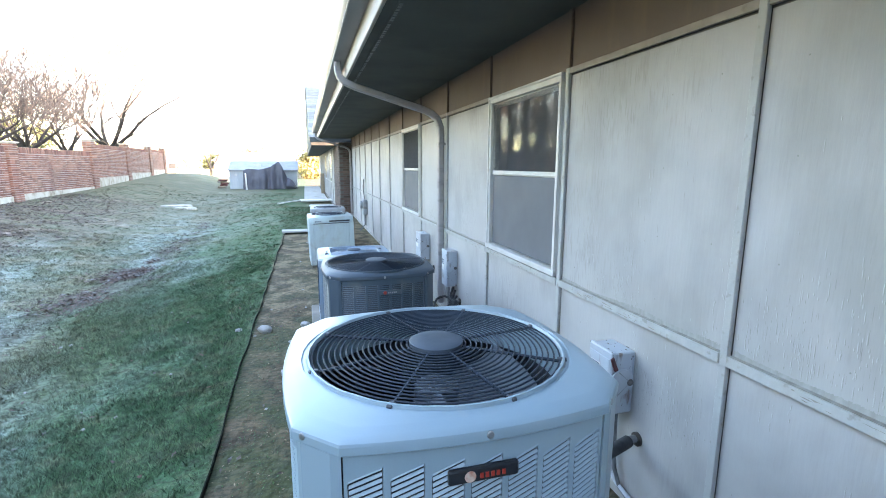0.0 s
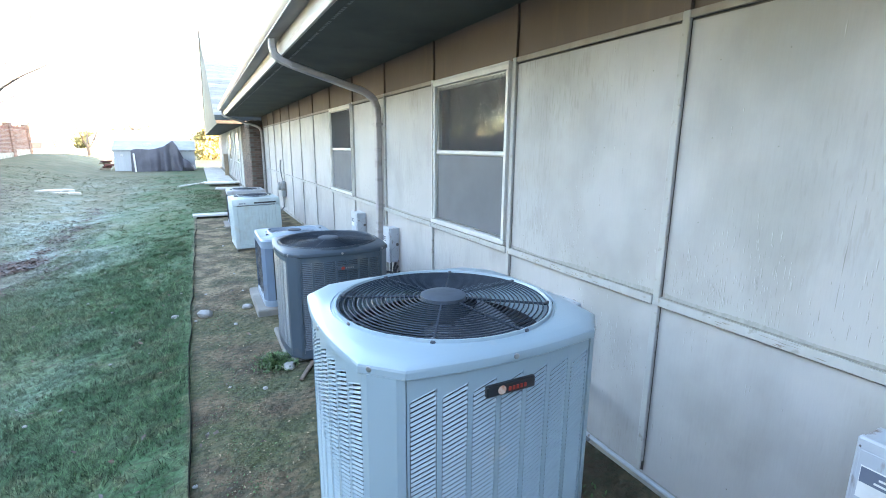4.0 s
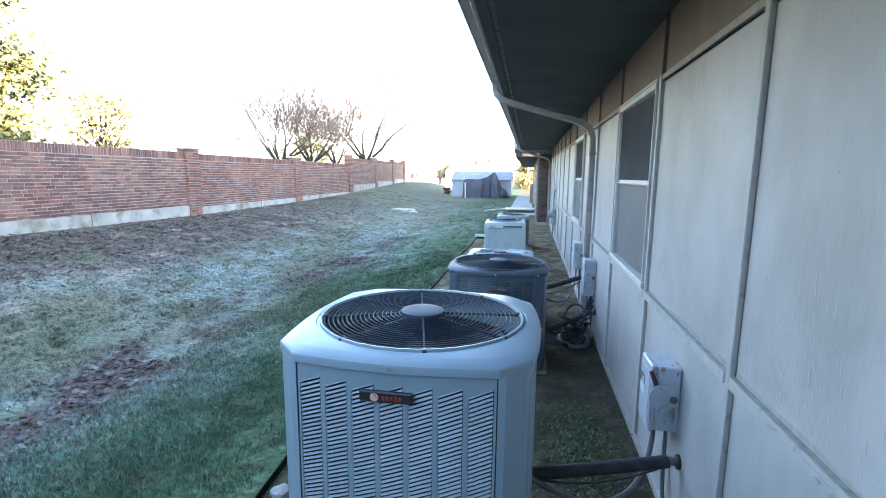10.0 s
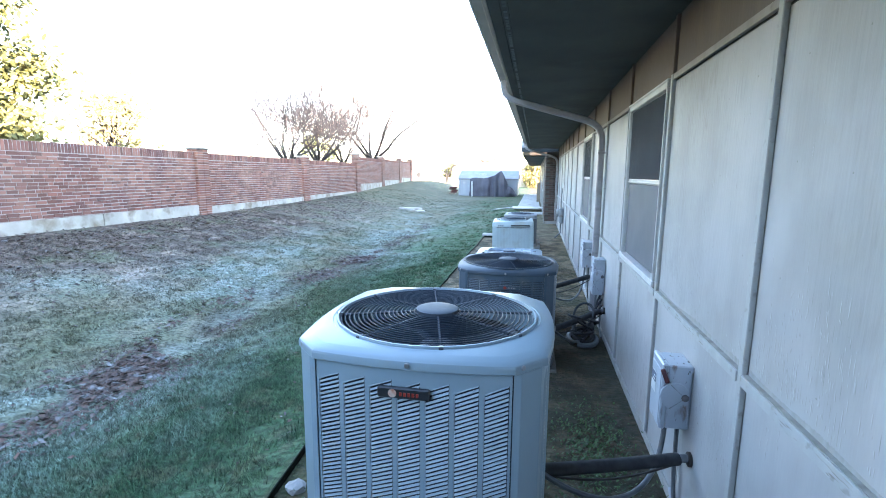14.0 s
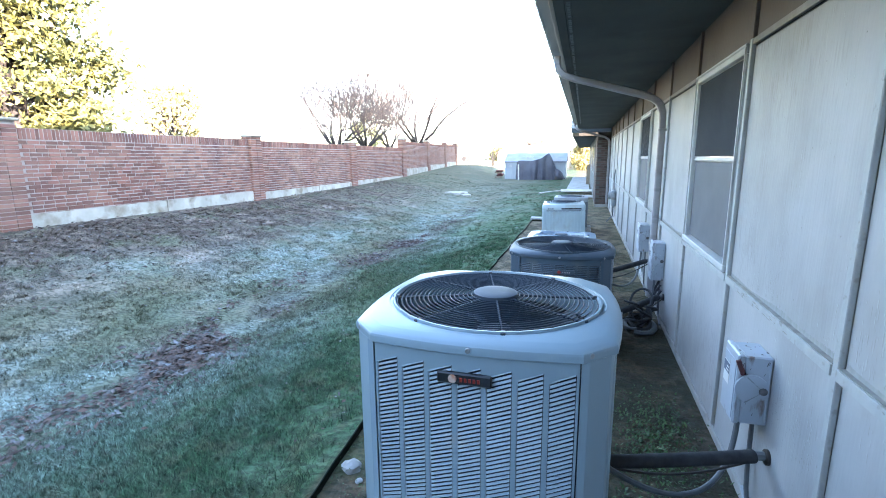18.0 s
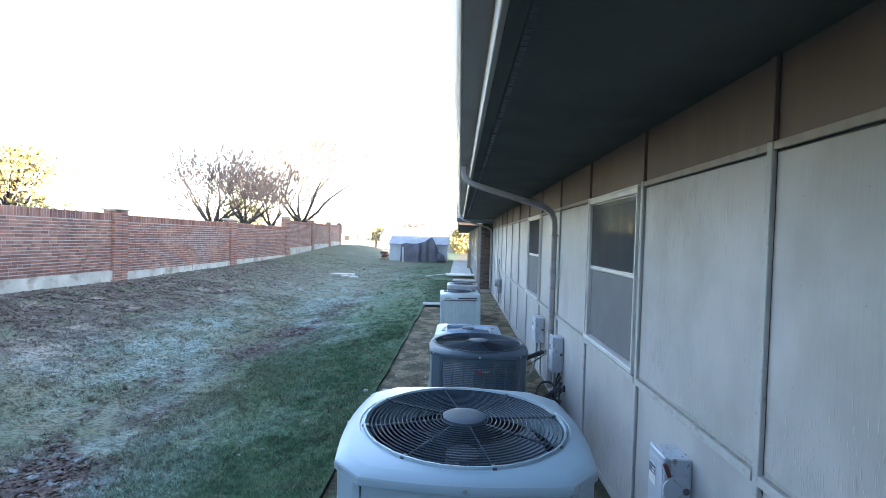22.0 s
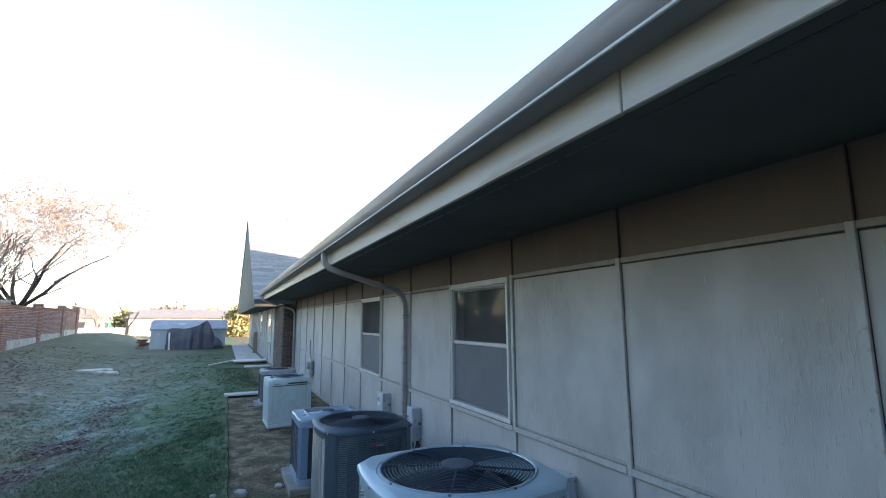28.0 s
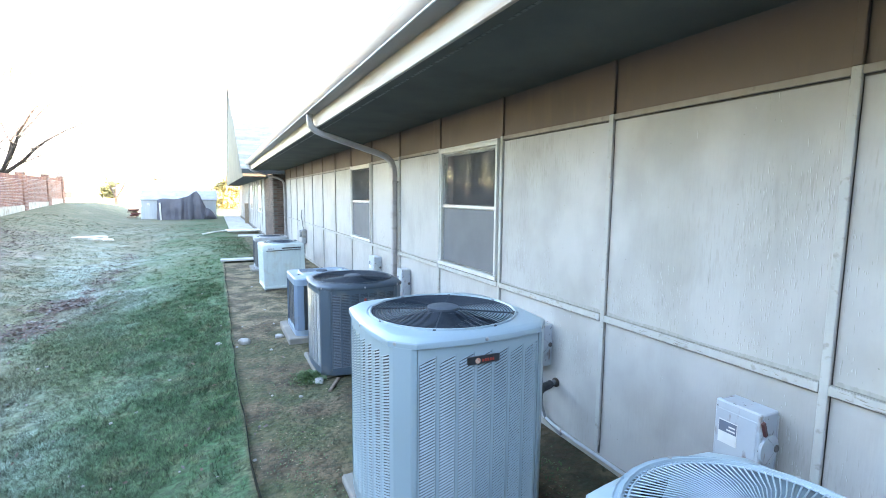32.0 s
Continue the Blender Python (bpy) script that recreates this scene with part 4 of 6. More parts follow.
def louvred_sides(u, paint, ztop, zbot, columns, slope, sc=1.0):
    """Four bowed louvred panels between four corner posts, with the coil dark behind them."""
    part("coil", Soup().loft([ring_of(unit_outline(-0.035, sc), zbot), ring_of(unit_outline(-0.035, sc), ztop)]), COIL, u, "dark finned coil")
    pitch = 2 * SIDE_U / columns
    slot = pitch * 0.83
    rise = slope * slot / 2
    zl, zh = zbot + 0.05 + rise, ztop - 0.045 - rise
    col = louvre_mesh(slot, zl, zh, slope)
    me = col.mesh("louvre_column")
    me.materials.append(paint)
    for k in range(4):
        turn = pose(0, 0, 0, 0, 0, 90 * k)
        edges = [-SIDE_U + pitch * i for i in range(columns + 1)]

        def v_at(q):
            return -(SIDE_H - SIDE_B * (q / SIDE_U) ** 2)

        s = Soup()

        def quad(a, b, za, zb, zc, zd):
            pa, pb = (a * sc, v_at(a) * sc), (b * sc, v_at(b) * sc)
            front = [(*pa, za), (*pb, zb), (*pb, zc), (*pa, zd)]
            back = [(x, y + 0.012, z) for x, y, z in front]
            pts = [turn @ Vector(p) for p in front + back]
            s.add(pts, [(0, 1, 2, 3), (7, 6, 5, 4), (0, 4, 5, 1), (3, 2, 6, 7), (1, 5, 6, 2), (0, 3, 7, 4)])

        for i in range(columns):
            a, b = edges[i], edges[i + 1]
            m = (pitch - slot) / 2
            quad(a, a + m, zbot, zbot, ztop, ztop)
            quad(b - m, b, zbot, zbot, ztop, ztop)
            quad(a + m, b - m, zh - rise - 0.004, zh + rise + 0.004, ztop, ztop)
            quad(a + m, b - m, zbot, zbot, zl + rise - 0.004, zl - rise - 0.004)
        panel = part("side_panel", s, paint, u)
        for i in range(columns):
            c = (edges[i] + edges[i + 1]) / 2
            t = math.degrees(math.atan2(v_at(edges[i + 1]) - v_at(edges[i]), pitch))
            share("louvre_column", me, panel, turn @ pose(c * sc, (v_at(edges[i]) + v_at(edges[i + 1])) / 2 * sc, 0, 0, 0, t))
        a, b = SIDE_U + 0.004, SIDE_H - SIDE_B + 0.003
        post = Soup()
        ring = [(a * sc, -b * sc), ((a + 0.022) * sc, -(b - 0.008) * sc), ((b - 0.008) * sc, -(a + 0.022) * sc), (b * sc, -a * sc), ((b - 0.025) * sc, -a * sc), (a * sc, -(b - 0.025) * sc)]
        post.loft([[turn @ Vector((x, y, zbot)) for x, y in ring], [turn @ Vector((x, y, ztop)) for x, y in ring]], cap_first=True, cap_last=True)
        part("corner_post", post, paint, u)


def top_cap(u, paint, zt, r, sc=1.0, skirt=0.052):
    base = unit_outline(0.0, sc)
    rings = [ring_of(unit_outline(-0.02, sc), zt - skirt), ring_of(unit_outline(0.010, sc), zt - skirt), ring_of(unit_outline(0.013, sc), zt - skirt + 0.003),
             ring_of(unit_outline(0.013, sc), zt - 0.030), ring_of(unit_outline(0.011, sc), zt - 0.0235), ring_of(unit_outline(0.005, sc), zt - 0.018), ring_of(unit_outline(-0.004, sc), zt - 0.0135),
             ring_of(unit_outline(-0.022, sc), zt - 0.007), ring_of(unit_outline(-0.028, sc), zt - 0.0055),
             circle_of(base, r + 0.026, zt - 0.0005), circle_of(base, r + 0.023, zt - 0.0045), circle_of(base, r + 0.0135, zt - 0.0035), circle_of(base, r + 0.011, zt + 0.006), circle_of(base, r + 0.005, zt + 0.006), circle_of(base, r, zt - 0.006), circle_of(base, r - 0.004, zt - 0.12)]
    part("seam", Soup().loft([ring_of(unit_outline(-0.003, sc), zt - skirt - 0.006), ring_of(unit_outline(-0.003, sc), zt - skirt + 0.002)]), COIL, u, "dark joint below the cap")
    cap = part("top_cap", Soup().loft(rings), paint, u, "", True)
    cap.data.set_sharp_from_angle(angle=radians(18))
    return cap


def louvred_condenser(at, zt, paint, label, columns, slope, badge_u, sc=1.0, r=0.36, grille="ring", turn=0.0, badge=True):
    u = thing("condenser", at, label, "air conditioner", "condensing units", turn)
    zb = 0.03
    part("base_pan", Soup().loft([ring_of(unit_outline(-0.004, sc), 0.0), ring_of(unit_outline(0.004, sc), 0.012), ring_of(unit_outline(0.004, sc), zb + 0.02)], cap_first=True), paint, u)
    louvred_sides(u, paint, zt - 0.05, zb, columns, slope, sc)
    cap = top_cap(u, paint if paint is not CAB_DARK else CAB_DARK_TOP, zt, r, sc)
    if grille == "ring":
        ring_grille(u, r, zt - 0.004)
    else:
        radial_grille(u, r, zt - 0.004, paint)
    fan_and_motor(u, zt - 0.13, r)
    for k in range(4):
        for q in (0.0, SIDE_U + 0.028):
            d = SIDE_H + 0.012 if q == 0 else SIDE_H - SIDE_B - 0.012
            t = 0 if q == 0 else 45
            m = pose(0, 0, 0, 0, 0, 90 * k) @ pose(q * sc, -d * sc, zt - 0.034, 90, 0, t if q else 0)
            s = Soup().disc((0, 0), 0.009, -0.002, 0.004, 10, 0.002)
            s.v = [tuple(m @ Vector(p)) for p in s.v]
            part("screw", s, SCREW, cap)
    if badge:
        bx, bz = badge_u * sc, zt - (0.128 if paint is not CAB_DARK else 0.15)
        y = -(SIDE_H + 0.004) * sc
        b = part("badge", Soup().box(bx - 0.085, y - 0.012, bz - 0.018, bx + 0.085, y + 0.004, bz + 0.018, 0.0075), BADGE if paint is not CAB_DARK else CAB_DARK, u, "black name plate")
        d = Soup().disc((0, 0), 0.0135, 0, 0.003, 20)
        d.v = [tuple(pose(bx - 0.035, y - 0.011, bz, 90) @ Vector(p)) for p in d.v]
        part("emblem", d, BADGE_DISC if paint is not CAB_DARK else BADGE_RED, b, "pale round emblem")
        for i in range(5):
            part("mark", Soup().box(bx - 0.012 + i * 0.0135, y - 0.0145, bz - 0.007, bx - 0.004 + i * 0.0135, y - 0.0115, bz + 0.005), BADGE_RED if paint is not CAB_DARK else SCREW, b)
    return u


def radial_grille(u, r, z, paint):
    s = Soup()
    n = 112
    for k in range(n):
        a = 2 * math.pi * k / n
        pts = [(q * math.cos(a + w), q * math.sin(a + w), z + 0.03 * (1 - (q / r) ** 2)) for q, w in ((0.075, 0), (r * 0.6, 0.03), (r + 0.002, 0.09))]
        s.tube(pts, [0.0009, 0.0017, 0.0026], 4)
    g = part("grille", s, paint, u, "radial fan guard of many thin ribs")
    for q in (0.075, r - 0.012, r + 0.002):
        part("ring", Soup().tube([(q * math.cos(2 * math.pi * j / 72), q * math.sin(2 * math.pi * j / 72), z + 0.03 * (1 - (q / r) ** 2)) for j in range(72)], 0.0035, 6, closed=True), paint, g)
    part("hub_cap", Soup().disc((0, 0), 0.075, z + 0.022, z + 0.034, 36, 0.006), paint, g, "", True)
    for k in range(6):
        a = 2 * math.pi * k / 6 + 0.3
        part("clip", Soup().disc(((r + 0.012) * math.cos(a), (r + 0.012) * math.sin(a)), 0.006, z + 0.004, z + 0.012, 8), SCREW, g)


def rounded_square(h, r, n=5):
    pts = []
    for cx, cy, a in ((h - r, -h + r, -90), (h - r, h - r, 0), (-h + r, h - r, 90), (-h + r, -h + r, 180)):
        for i in range(n + 1):
            t = radians(a + 90 * i / n)
            pts.append((cx + r * math.cos(t), cy + r * math.sin(t)))
    return pts


def wire_condenser(at, h, zt, paint, label, lid_paint=None, turn=0.0):
    """A unit with a rounded jacket, wire guards over the coil, and a domed ring guard in its lid."""
    u = thing("condenser", at, label, "air conditioner", "condensing units", turn)
    lid_paint = lid_paint or paint
    out = rounded_square(h, 0.10)
    ins = rounded_square(h - 0.02, 0.09)
    part("base_pan", Soup().loft([ring_of(out, 0.0), ring_of(out, 0.06), ring_of(ins, 0.065)], cap_first=True), lid_paint, u)
    part("coil", Soup().loft([ring_of(ins, 0.06), ring_of(ins, zt - 0.08)]), COIL, u, "dark finned coil")
    r = h * 0.80
    rings = [ring_of(ins, zt - 0.09), ring_of(out, zt - 0.09), ring_of(out, zt - 0.02), ring_of(rounded_square(h - 0.012, 0.095), zt - 0.004), circle_of(out, r + 0.03, zt),
             circle_of(out, r + 0.01, zt + 0.012), circle_of(out, r, zt), circle_of(out, r - 0.005, zt - 0.1)]
    part("lid", Soup().loft(rings), lid_paint, u, "", True)
    for k in range(4):
        t = pose(0, 0, 0, 0, 0, 90 * k)
        c = h - 0.005
        part("corner_post", Soup().loft([[t @ Vector((x, y, z)) for x, y in ((h - 0.10, -h), (h - 0.03, -h + 0.03), (h, -h + 0.10), (h - 0.02, -h + 0.10), (h - 0.05, -h + 0.05), (h - 0.10, -h + 0.02))] for z in (0.06, zt - 0.085)]), paint, u)
        g = Soup()
        for i in range(9):
            z = 0.1 + (zt - 0.22) * i / 8
            g.tube([t @ Vector((-h + 0.09, -c, z)), t @ Vector((h - 0.09, -c, z))], 0.0018, 4)
        for i in range(5):
            q = -h + 0.14 + (2 * h - 0.28) * i / 4
            g.tube([t @ Vector((q, -c - 0.002, 0.07)), t @ Vector((q, -c - 0.002, zt - 0.09))], 0.0018, 4)
        part("wire_guard", g, WIRE, u)
    ring_grille(u, r, zt + 0.002, 18, 6, 0.07, CAB_LID if lid_paint is CAB_LID else None)
    fan_and_motor(u, zt - 0.12, r)
    return u


def ribbed_condenser(at, hx, hy, zt, paint, label):
    """A square pale unit with upright ribs and a thick lid over a dark slot."""
    u = thing("condenser", at, label, "air conditioner", "condensing units")
    part("base_pan", Soup().box(-hx, -hy, 0, hx, hy, 0.06, 0.01), paint, u)
    part("coil", Soup().box(-hx + 0.04, -hy + 0.04, 0.06, hx - 0.04, hy - 0.04, zt - 0.12), COIL, u, "dark finned coil")
    for sx in (-1, 1):
        for sy in (-1, 1):
            part("corner_post", Soup().box(sx * hx, sy * hy, 0.06, sx * (hx - 0.075), sy * (hy - 0.075), zt - 0.10, 0.012), paint, u)
    for turn in (0, 90, 180, 270):
        d, e = (hy, hx) if turn % 180 == 0 else (hx, hy)
        part("backing", Soup().box(-e + 0.07, -d + 0.013, 0.06, e - 0.07, -d + 0.03, zt - 0.115, 0.0, pose(0, 0, 0, 0, 0, turn)), paint, u)
    n = 11
    for i in range(n):
        for sy in (-1, 1):
            c = -hx + 0.075 + (2 * hx - 0.15) * (i + 0.5) / n
            part("rib", Soup().box(c - 0.0255, sy * (hy - 0.006), 0.06, c + 0.0255, sy * (hy - 0.03), zt - 0.115, 0.008), paint, u)
            c = -hy + 0.075 + (2 * hy - 0.15) * (i + 0.5) / n
            part("rib", Soup().box(sy * (hx - 0.006), c - 0.0255, 0.06, sy * (hx - 0.03), c + 0.0255, zt - 0.115, 0.008), paint, u)
    sq = [(x * hx / 0.5, y * hy / 0.5) for x, y in rounded_square(0.5, 0.05)]
    sm = [(x * 0.97, y * 0.97) for x, y in sq]
    r = min(hx, hy) * 0.82
    lid = Soup().loft([ring_of(sm, zt - 0.10), ring_of(sq, zt - 0.10), ring_of(sq, zt - 0.02), ring_of(sm, zt), circle_of(sq, r + 0.04, zt + 0.005), circle_of(sq, r + 0.01, zt + 0.03), circle_of(sq, r, zt + 0.02), circle_of(sq, r - 0.01, zt - 0.1)])
    l = part("lid", lid, paint, u, "", True)
    part("slot", Soup().box(-hx * 0.1, -hy - 0.004, zt - 0.082, hx * 0.82, -hy + 0.01, zt - 0.058, 0.003), BADGE, l, "dark grip slot")
    for i in range(3):
        part("mark", Soup().box(-hx * 0.72 + i * 0.035, -hy - 0.003, zt - 0.08, -hx * 0.72 + i * 0.035 + 0.025, -hy + 0.01, zt - 0.062), INK, l)
    ring_grille(u, r, zt + 0.022, 18, 6, 0.07)
    fan_and_motor(u, zt - 0.1, r)
    return u


def slab(x0, y0, x1, y1, z, label, mat=None, name="equipment_pad", turn=0.0):
    cx, cy = (x0 + x1) / 2, (y0 + y1) / 2
    p = part(name, Soup().box(x0 - cx, y0 - cy, -0.14, x1 - cx, y1 - cy, 0, 0.012), mat or CONCRETE, None)
    p.matrix_world = pose(cx, cy, z, 0, 0, turn)
    return tagged(p, label, "pad", "equipment pads")


louvred_condenser((0.374, 1.360, 0.04), 1.08, CAB_LIGHT, "large pale grey louvred condensing unit with a black name plate", 7, 0.38, -0.012, 1.045, 0.385)
slab(-0.09, 0.93, 0.85, 1.80, 0.042, "concrete pad under the large pale condensing unit")
louvred_condenser((0.425, -0.300, 0.04), 0.90, CAB_LIGHT, "pale grey condensing unit with a radial ribbed fan guard", 7, 0.38, -0.03, 0.80, 0.322, "radial")
slab(0.03, -0.70, 0.82, 0.10, 0.042, "concrete pad under the ribbed-guard condensing unit")
louvred_condenser((0.53, 3.80, 0.03), 0.87, CAB_DARK, "dark slate condensing unit with fine horizontal louvres", 7, 0.0, 0.035, 1.0, 0.385)
slab(0.09, 3.46, 0.98, 4.22, 0.032, "concrete pad under the dark condensing unit")
wire_condenser((0.47, 5.08, 0.065), 0.385, 0.695, CAB_BLUE, "blue-grey condensing unit with wire coil guards on a pad", CAB_LID)
slab(0.0, 4.64, 0.92, 5.52, 0.067, "raised pale pad under the blue-grey condensing unit")
leaning = ribbed_condenser((0.385, 8.33, 0.04), 0.365, 0.37, 0.80, CAB_WHITE, "pale whitish condensing unit with upright ribs, leaning slightly")
leaning.matrix_world = pose(0.385, 8.33, 0.036, 0, -1.3, 2)
slab(0.04, 7.99, 0.73, 8.69, 0.042, "concrete pad under the ribbed pale condensing unit")
wire_condenser((0.44, 10.75, 0.04), 0.37, 0.72, CAB_GREY, "dark grey condensing unit with a pale rimmed lid", BOX_GREY)
slab(-0.02, 10.32, 0.90, 11.2, 0.042, "concrete pad under the far dark condensing unit")


# ---- electrics and pipes on the siding ----
def switch_box(y0, y1, z0, z1, deep, label, lever=True, grip=None):
    paint, grip = BOX_PAINT, grip or BOX_PAINT
    x1 = WALL_X - 0.0005
    x0 = x1 - deep
    b = thing("disconnect_switch", (x1, (y0 + y1) / 2, z0), label, "switch box", "disconnect switches")
    h, w = z1 - z0, (y1 - y0) / 2
    part("body", Soup().box(-deep * 0.8, -w, 0, 0, w, h, 0.006), paint, b)
    part("cover", Soup().box(-deep, -w - 0.004, -0.004, -deep * 0.8 + 0.001, w + 0.004, h + 0.006, 0.008), paint, b)
    part("front_panel", Soup().box(-deep - 0.003, -w * 0.86, h * 0.05, -deep + 0.001, w * 0.9, h * 0.9, 0.0015), paint, b)
    lab = part("label", Soup().box(-deep - 0.0045, -w * 0.05, h * 0.44, -deep - 0.0028, w * 0.8, h * 0.76), LABEL, b, "white printed label with a dark heading")
    part("heading", Soup().box(-deep - 0.0055, -w * 0.03, h * 0.60, -deep - 0.004, w * 0.78, h * 0.75), INK, lab)
    for i in range(2):
        part("line", Soup().box(-deep - 0.0065, w * 0.02, h * (0.63 + 0.05 * i), -deep - 0.0052, w * (0.42 - 0.1 * i), h * (0.65 + 0.05 * i)), LABEL, lab)
    if lever:
        rad = min(deep, 0.13) * 0.5
        sd = Soup().disc((0, 0), rad, 0, 0.012, 28, 0.003)
        sd.v = [tuple(pose(-deep * 0.56, -w - 0.001, h * 0.54, 90) @ Vector(q)) for q in sd.v]
        part("switch_disc", sd, paint, b, "round pale plate of the switch handle", True)
        kn = Soup().disc((0, 0), 0.017, 0, 0.012, 16, 0.004)
        kn.v = [tuple(pose(-deep * 0.24, -w - 0.006, h * 0.53, 90) @ Vector(q)) for q in kn.v]
        part("pivot", kn, CHIP, b, "dark worn pivot knob", True)
        for sg in (-1, 1):
            part("link", Soup().box(-0.003, -0.004, 0, 0.003, 0.004, rad * 1.35, 0.001, pose(-deep * 0.24, -w - 0.012, h * 0.53, 0, -90 + sg * 42)), BOX_GREY, b)
        part("lever", Soup().box(-0.010, -0.007, -0.01, 0.010, 0.007, 0.062, 0.004, pose(-deep * 0.86, -w - 0.012, h * 0.77, 0, -22)), grip, b, "worn switch lever")
        part("ridge", Soup().box(-deep * 0.1, -w - 0.006, h * 0.06, -deep * 0.06, -w + 0.001, h * 0.94, 0.002), paint, b)
    cr = random.Random(int(y0 * 100) + 900)
    chips = Soup()
    for i in range(30):
        q, e = cr.uniform(0.002, 0.009), cr.choice((0, 0, 0, 1, 2))
        if e == 0:
            x, z = -deep + cr.choice((0.004, cr.uniform(0.01, deep - 0.02))), cr.uniform(0.01, h)
            chips.add([(x, -w - 0.0052, z), (x + q * 0.5, -w - 0.0052, z + q * 0.3), (x + q * 1.1, -w - 0.0052, z + q * 2.6), (x + q * 0.5, -w - 0.0052, z + q * 1.9)], [(0, 1, 2, 3)])
        elif e == 1:
            y, z = cr.choice((-w, w - 0.01, cr.uniform(-w, w))), cr.uniform(0.01, h)
            chips.add([(-deep - 0.001, y, z), (-deep - 0.001, y + q, z + q * 0.2), (-deep - 0.001, y + q * 0.7, z + q * 1.6), (-deep - 0.001, y, z + q)], [(0, 1, 2, 3)])
        else:
            x, y = -cr.uniform(0.01, deep), cr.uniform(-w, w - 0.02)
            chips.add([(x, y, h + 0.0068), (x + q, y + q * 0.4, h + 0.0068), (x + q * 0.8, y + q * 2.2, h + 0.0068), (x, y + q * 1.8, h + 0.0068)], [(0, 1, 2, 3)])
    tagged(part("chipped_enamel", chips, CHIP, b), kind="stuff")
    return b


switch_box(1.80, 1.98, 0.485, 0.80, 0.135, "white disconnect switch box with chipped enamel and red lever", True, RED)
switch_box(0.245, 0.445, 0.46, 0.80, 0.135, "white disconnect switch box with a printed label", True, RED)
switch_box(4.60, 4.78, 0.42, 0.80, 0.12, "white disconnect switch box beside the downspout")
switch_box(5.75, 6.02, 0.49, 0.82, 0.12, "whitish disconnect switch box under the second window")
meter = thing("service_box", (WALL_X - 0.0005, 12.2, 0.36), "rounded grey service box with a loose conduit on the siding", "meter")
part("body", Soup().box(-0.12, -0.13, 0.05, 0, 0.13, 0.45, 0.03), BOX_GREY, meter)
s = Soup().disc((0, 0), 0.10, 0, 0.05, 24, 0.02)
s.v = [tuple(pose(-0.12, 0, 0.32, 0, -90) @ Vector(p)) for p in s.v]
part("dome", s, BOX_GREY, meter, "", True)
part("conduit", Soup().tube([(-0.05, 0.1, 0.45), (-0.05, 0.25, 0.62), (-0.04, 0.42, 0.78), (-0.02, 0.45, 0.95)], 0.013, 6), CONDUIT, meter)
part("pipe", Soup().tube([(-0.06, 0.0, 0.05), (-0.06, 0.0, -0.2), (-0.2, -0.1, -0.33)], 0.018, 6), CONDUIT, meter)


def bow(a, b, sag, n=14, side=0.0):
    a, b = Vector(a), Vector(b)
    return [a.lerp(b, i / n) + Vector((0, side * math.sin(math.pi * i / n), -sag * math.sin(math.pi * i / n))) for i in range(n + 1)]


def pipework(yw, zw, unit, zu, box_y, box_z, label):
    p = thing("line_set", (WALL_X, yw, zw), label, "pipes", "line sets")
    o = Vector((WALL_X, yw, zw))

    def loc(path):
        return [Vector(q) - o for q in path]

    part("insulation", Soup().tube(loc(bow((unit[0], unit[1], zu), (WALL_X - 0.055, yw, zw - 0.004), 0.004)), 0.029, 12), RUBBER, p, "black foam insulation", True)
    part("elbow", Soup().tube(loc([(WALL_X - 0.092, yw, zw - 0.010), (WALL_X - 0.05, yw, zw), (WALL_X, yw, zw + 0.005)]), [0.025, 0.020, 0.019], 8), CONDUIT, p, "dull grey pipe fitting", True)
    s = Soup().disc((0, 0), 0.034, 0, 0.012, 16, 0.004)
    s.v = [tuple(pose(0, 0, 0.0, 0, -90) @ Vector(q)) for q in s.v]
    part("escutcheon", s, COPPER, p, "", True)
    part("copper_line", Soup().tube(loc(bow((unit[0], unit[1] + 0.05, zu - 0.05), (WALL_X - 0.01, yw + 0.05, zw - 0.04), 0.06)), 0.006, 6), COPPER, p)
    q0, q1, q2, q3 = [Vector(q) for q in ((WALL_X - 0.07, box_y, box_z), (WALL_X - 0.07, box_y - 0.02, zu - 0.34), ((unit[0] + WALL_X) / 2, unit[1], zu - 0.22), (unit[0], unit[1] - 0.03, zu + 0.02))]
    loop = [q0 * (1 - t) ** 3 + q1 * 3 * t * (1 - t) ** 2 + q2 * 3 * t * t * (1 - t) + q3 * t ** 3 for t in [i / 22 for i in range(23)]]
    part("conduit", Soup().tube(loc(loop), 0.0125, 8), CONDUIT, p, "flexible grey conduit", True)
    part("cable", Soup().tube(loc([(WALL_X - 0.028, box_y - 0.05, box_z), (WALL_X - 0.026, box_y - 0.055, 0.24), (WALL_X - 0.026, box_y - 0.07, 0.14), (WALL_X - 0.03, box_y - 0.12, 0.07), (WALL_X - 0.035, box_y - 0.3, 0.03)]), 0.0105, 8), CONDUIT, p, "grey conduit down the wall", True)
    return p


pipework(1.74, 0.375, (0.80, 1.50), 0.385, 1.93, 0.49, "black insulated refrigerant pipes from wall to pale condensing unit")
pipework(4.50, 0.28, (0.95, 3.95), 0.22, 4.69, 0.42, "black insulated pipes and coiled conduit behind the dark unit")
pipework(5.55, 0.42, (0.86, 5.1), 0.32, 5.9, 0.49, "insulated pipes to the blue-grey condensing unit")

ground_wire = thing("conduit_run", (WALL_X, 0.4, 0.0), "thin pale conduit along the foot of the siding", "conduit")
part("pipe", Soup().tube([(-0.026, 1.50, 0.11), (-0.028, 1.44, 0.078), (-0.03, 1.34, 0.062), (-0.03, 1.1, 0.052), (-0.03, 0.2, 0.05), (-0.03, -1.6, 0.05)], 0.011, 8), BOX_PAINT, ground_wire, "", True)
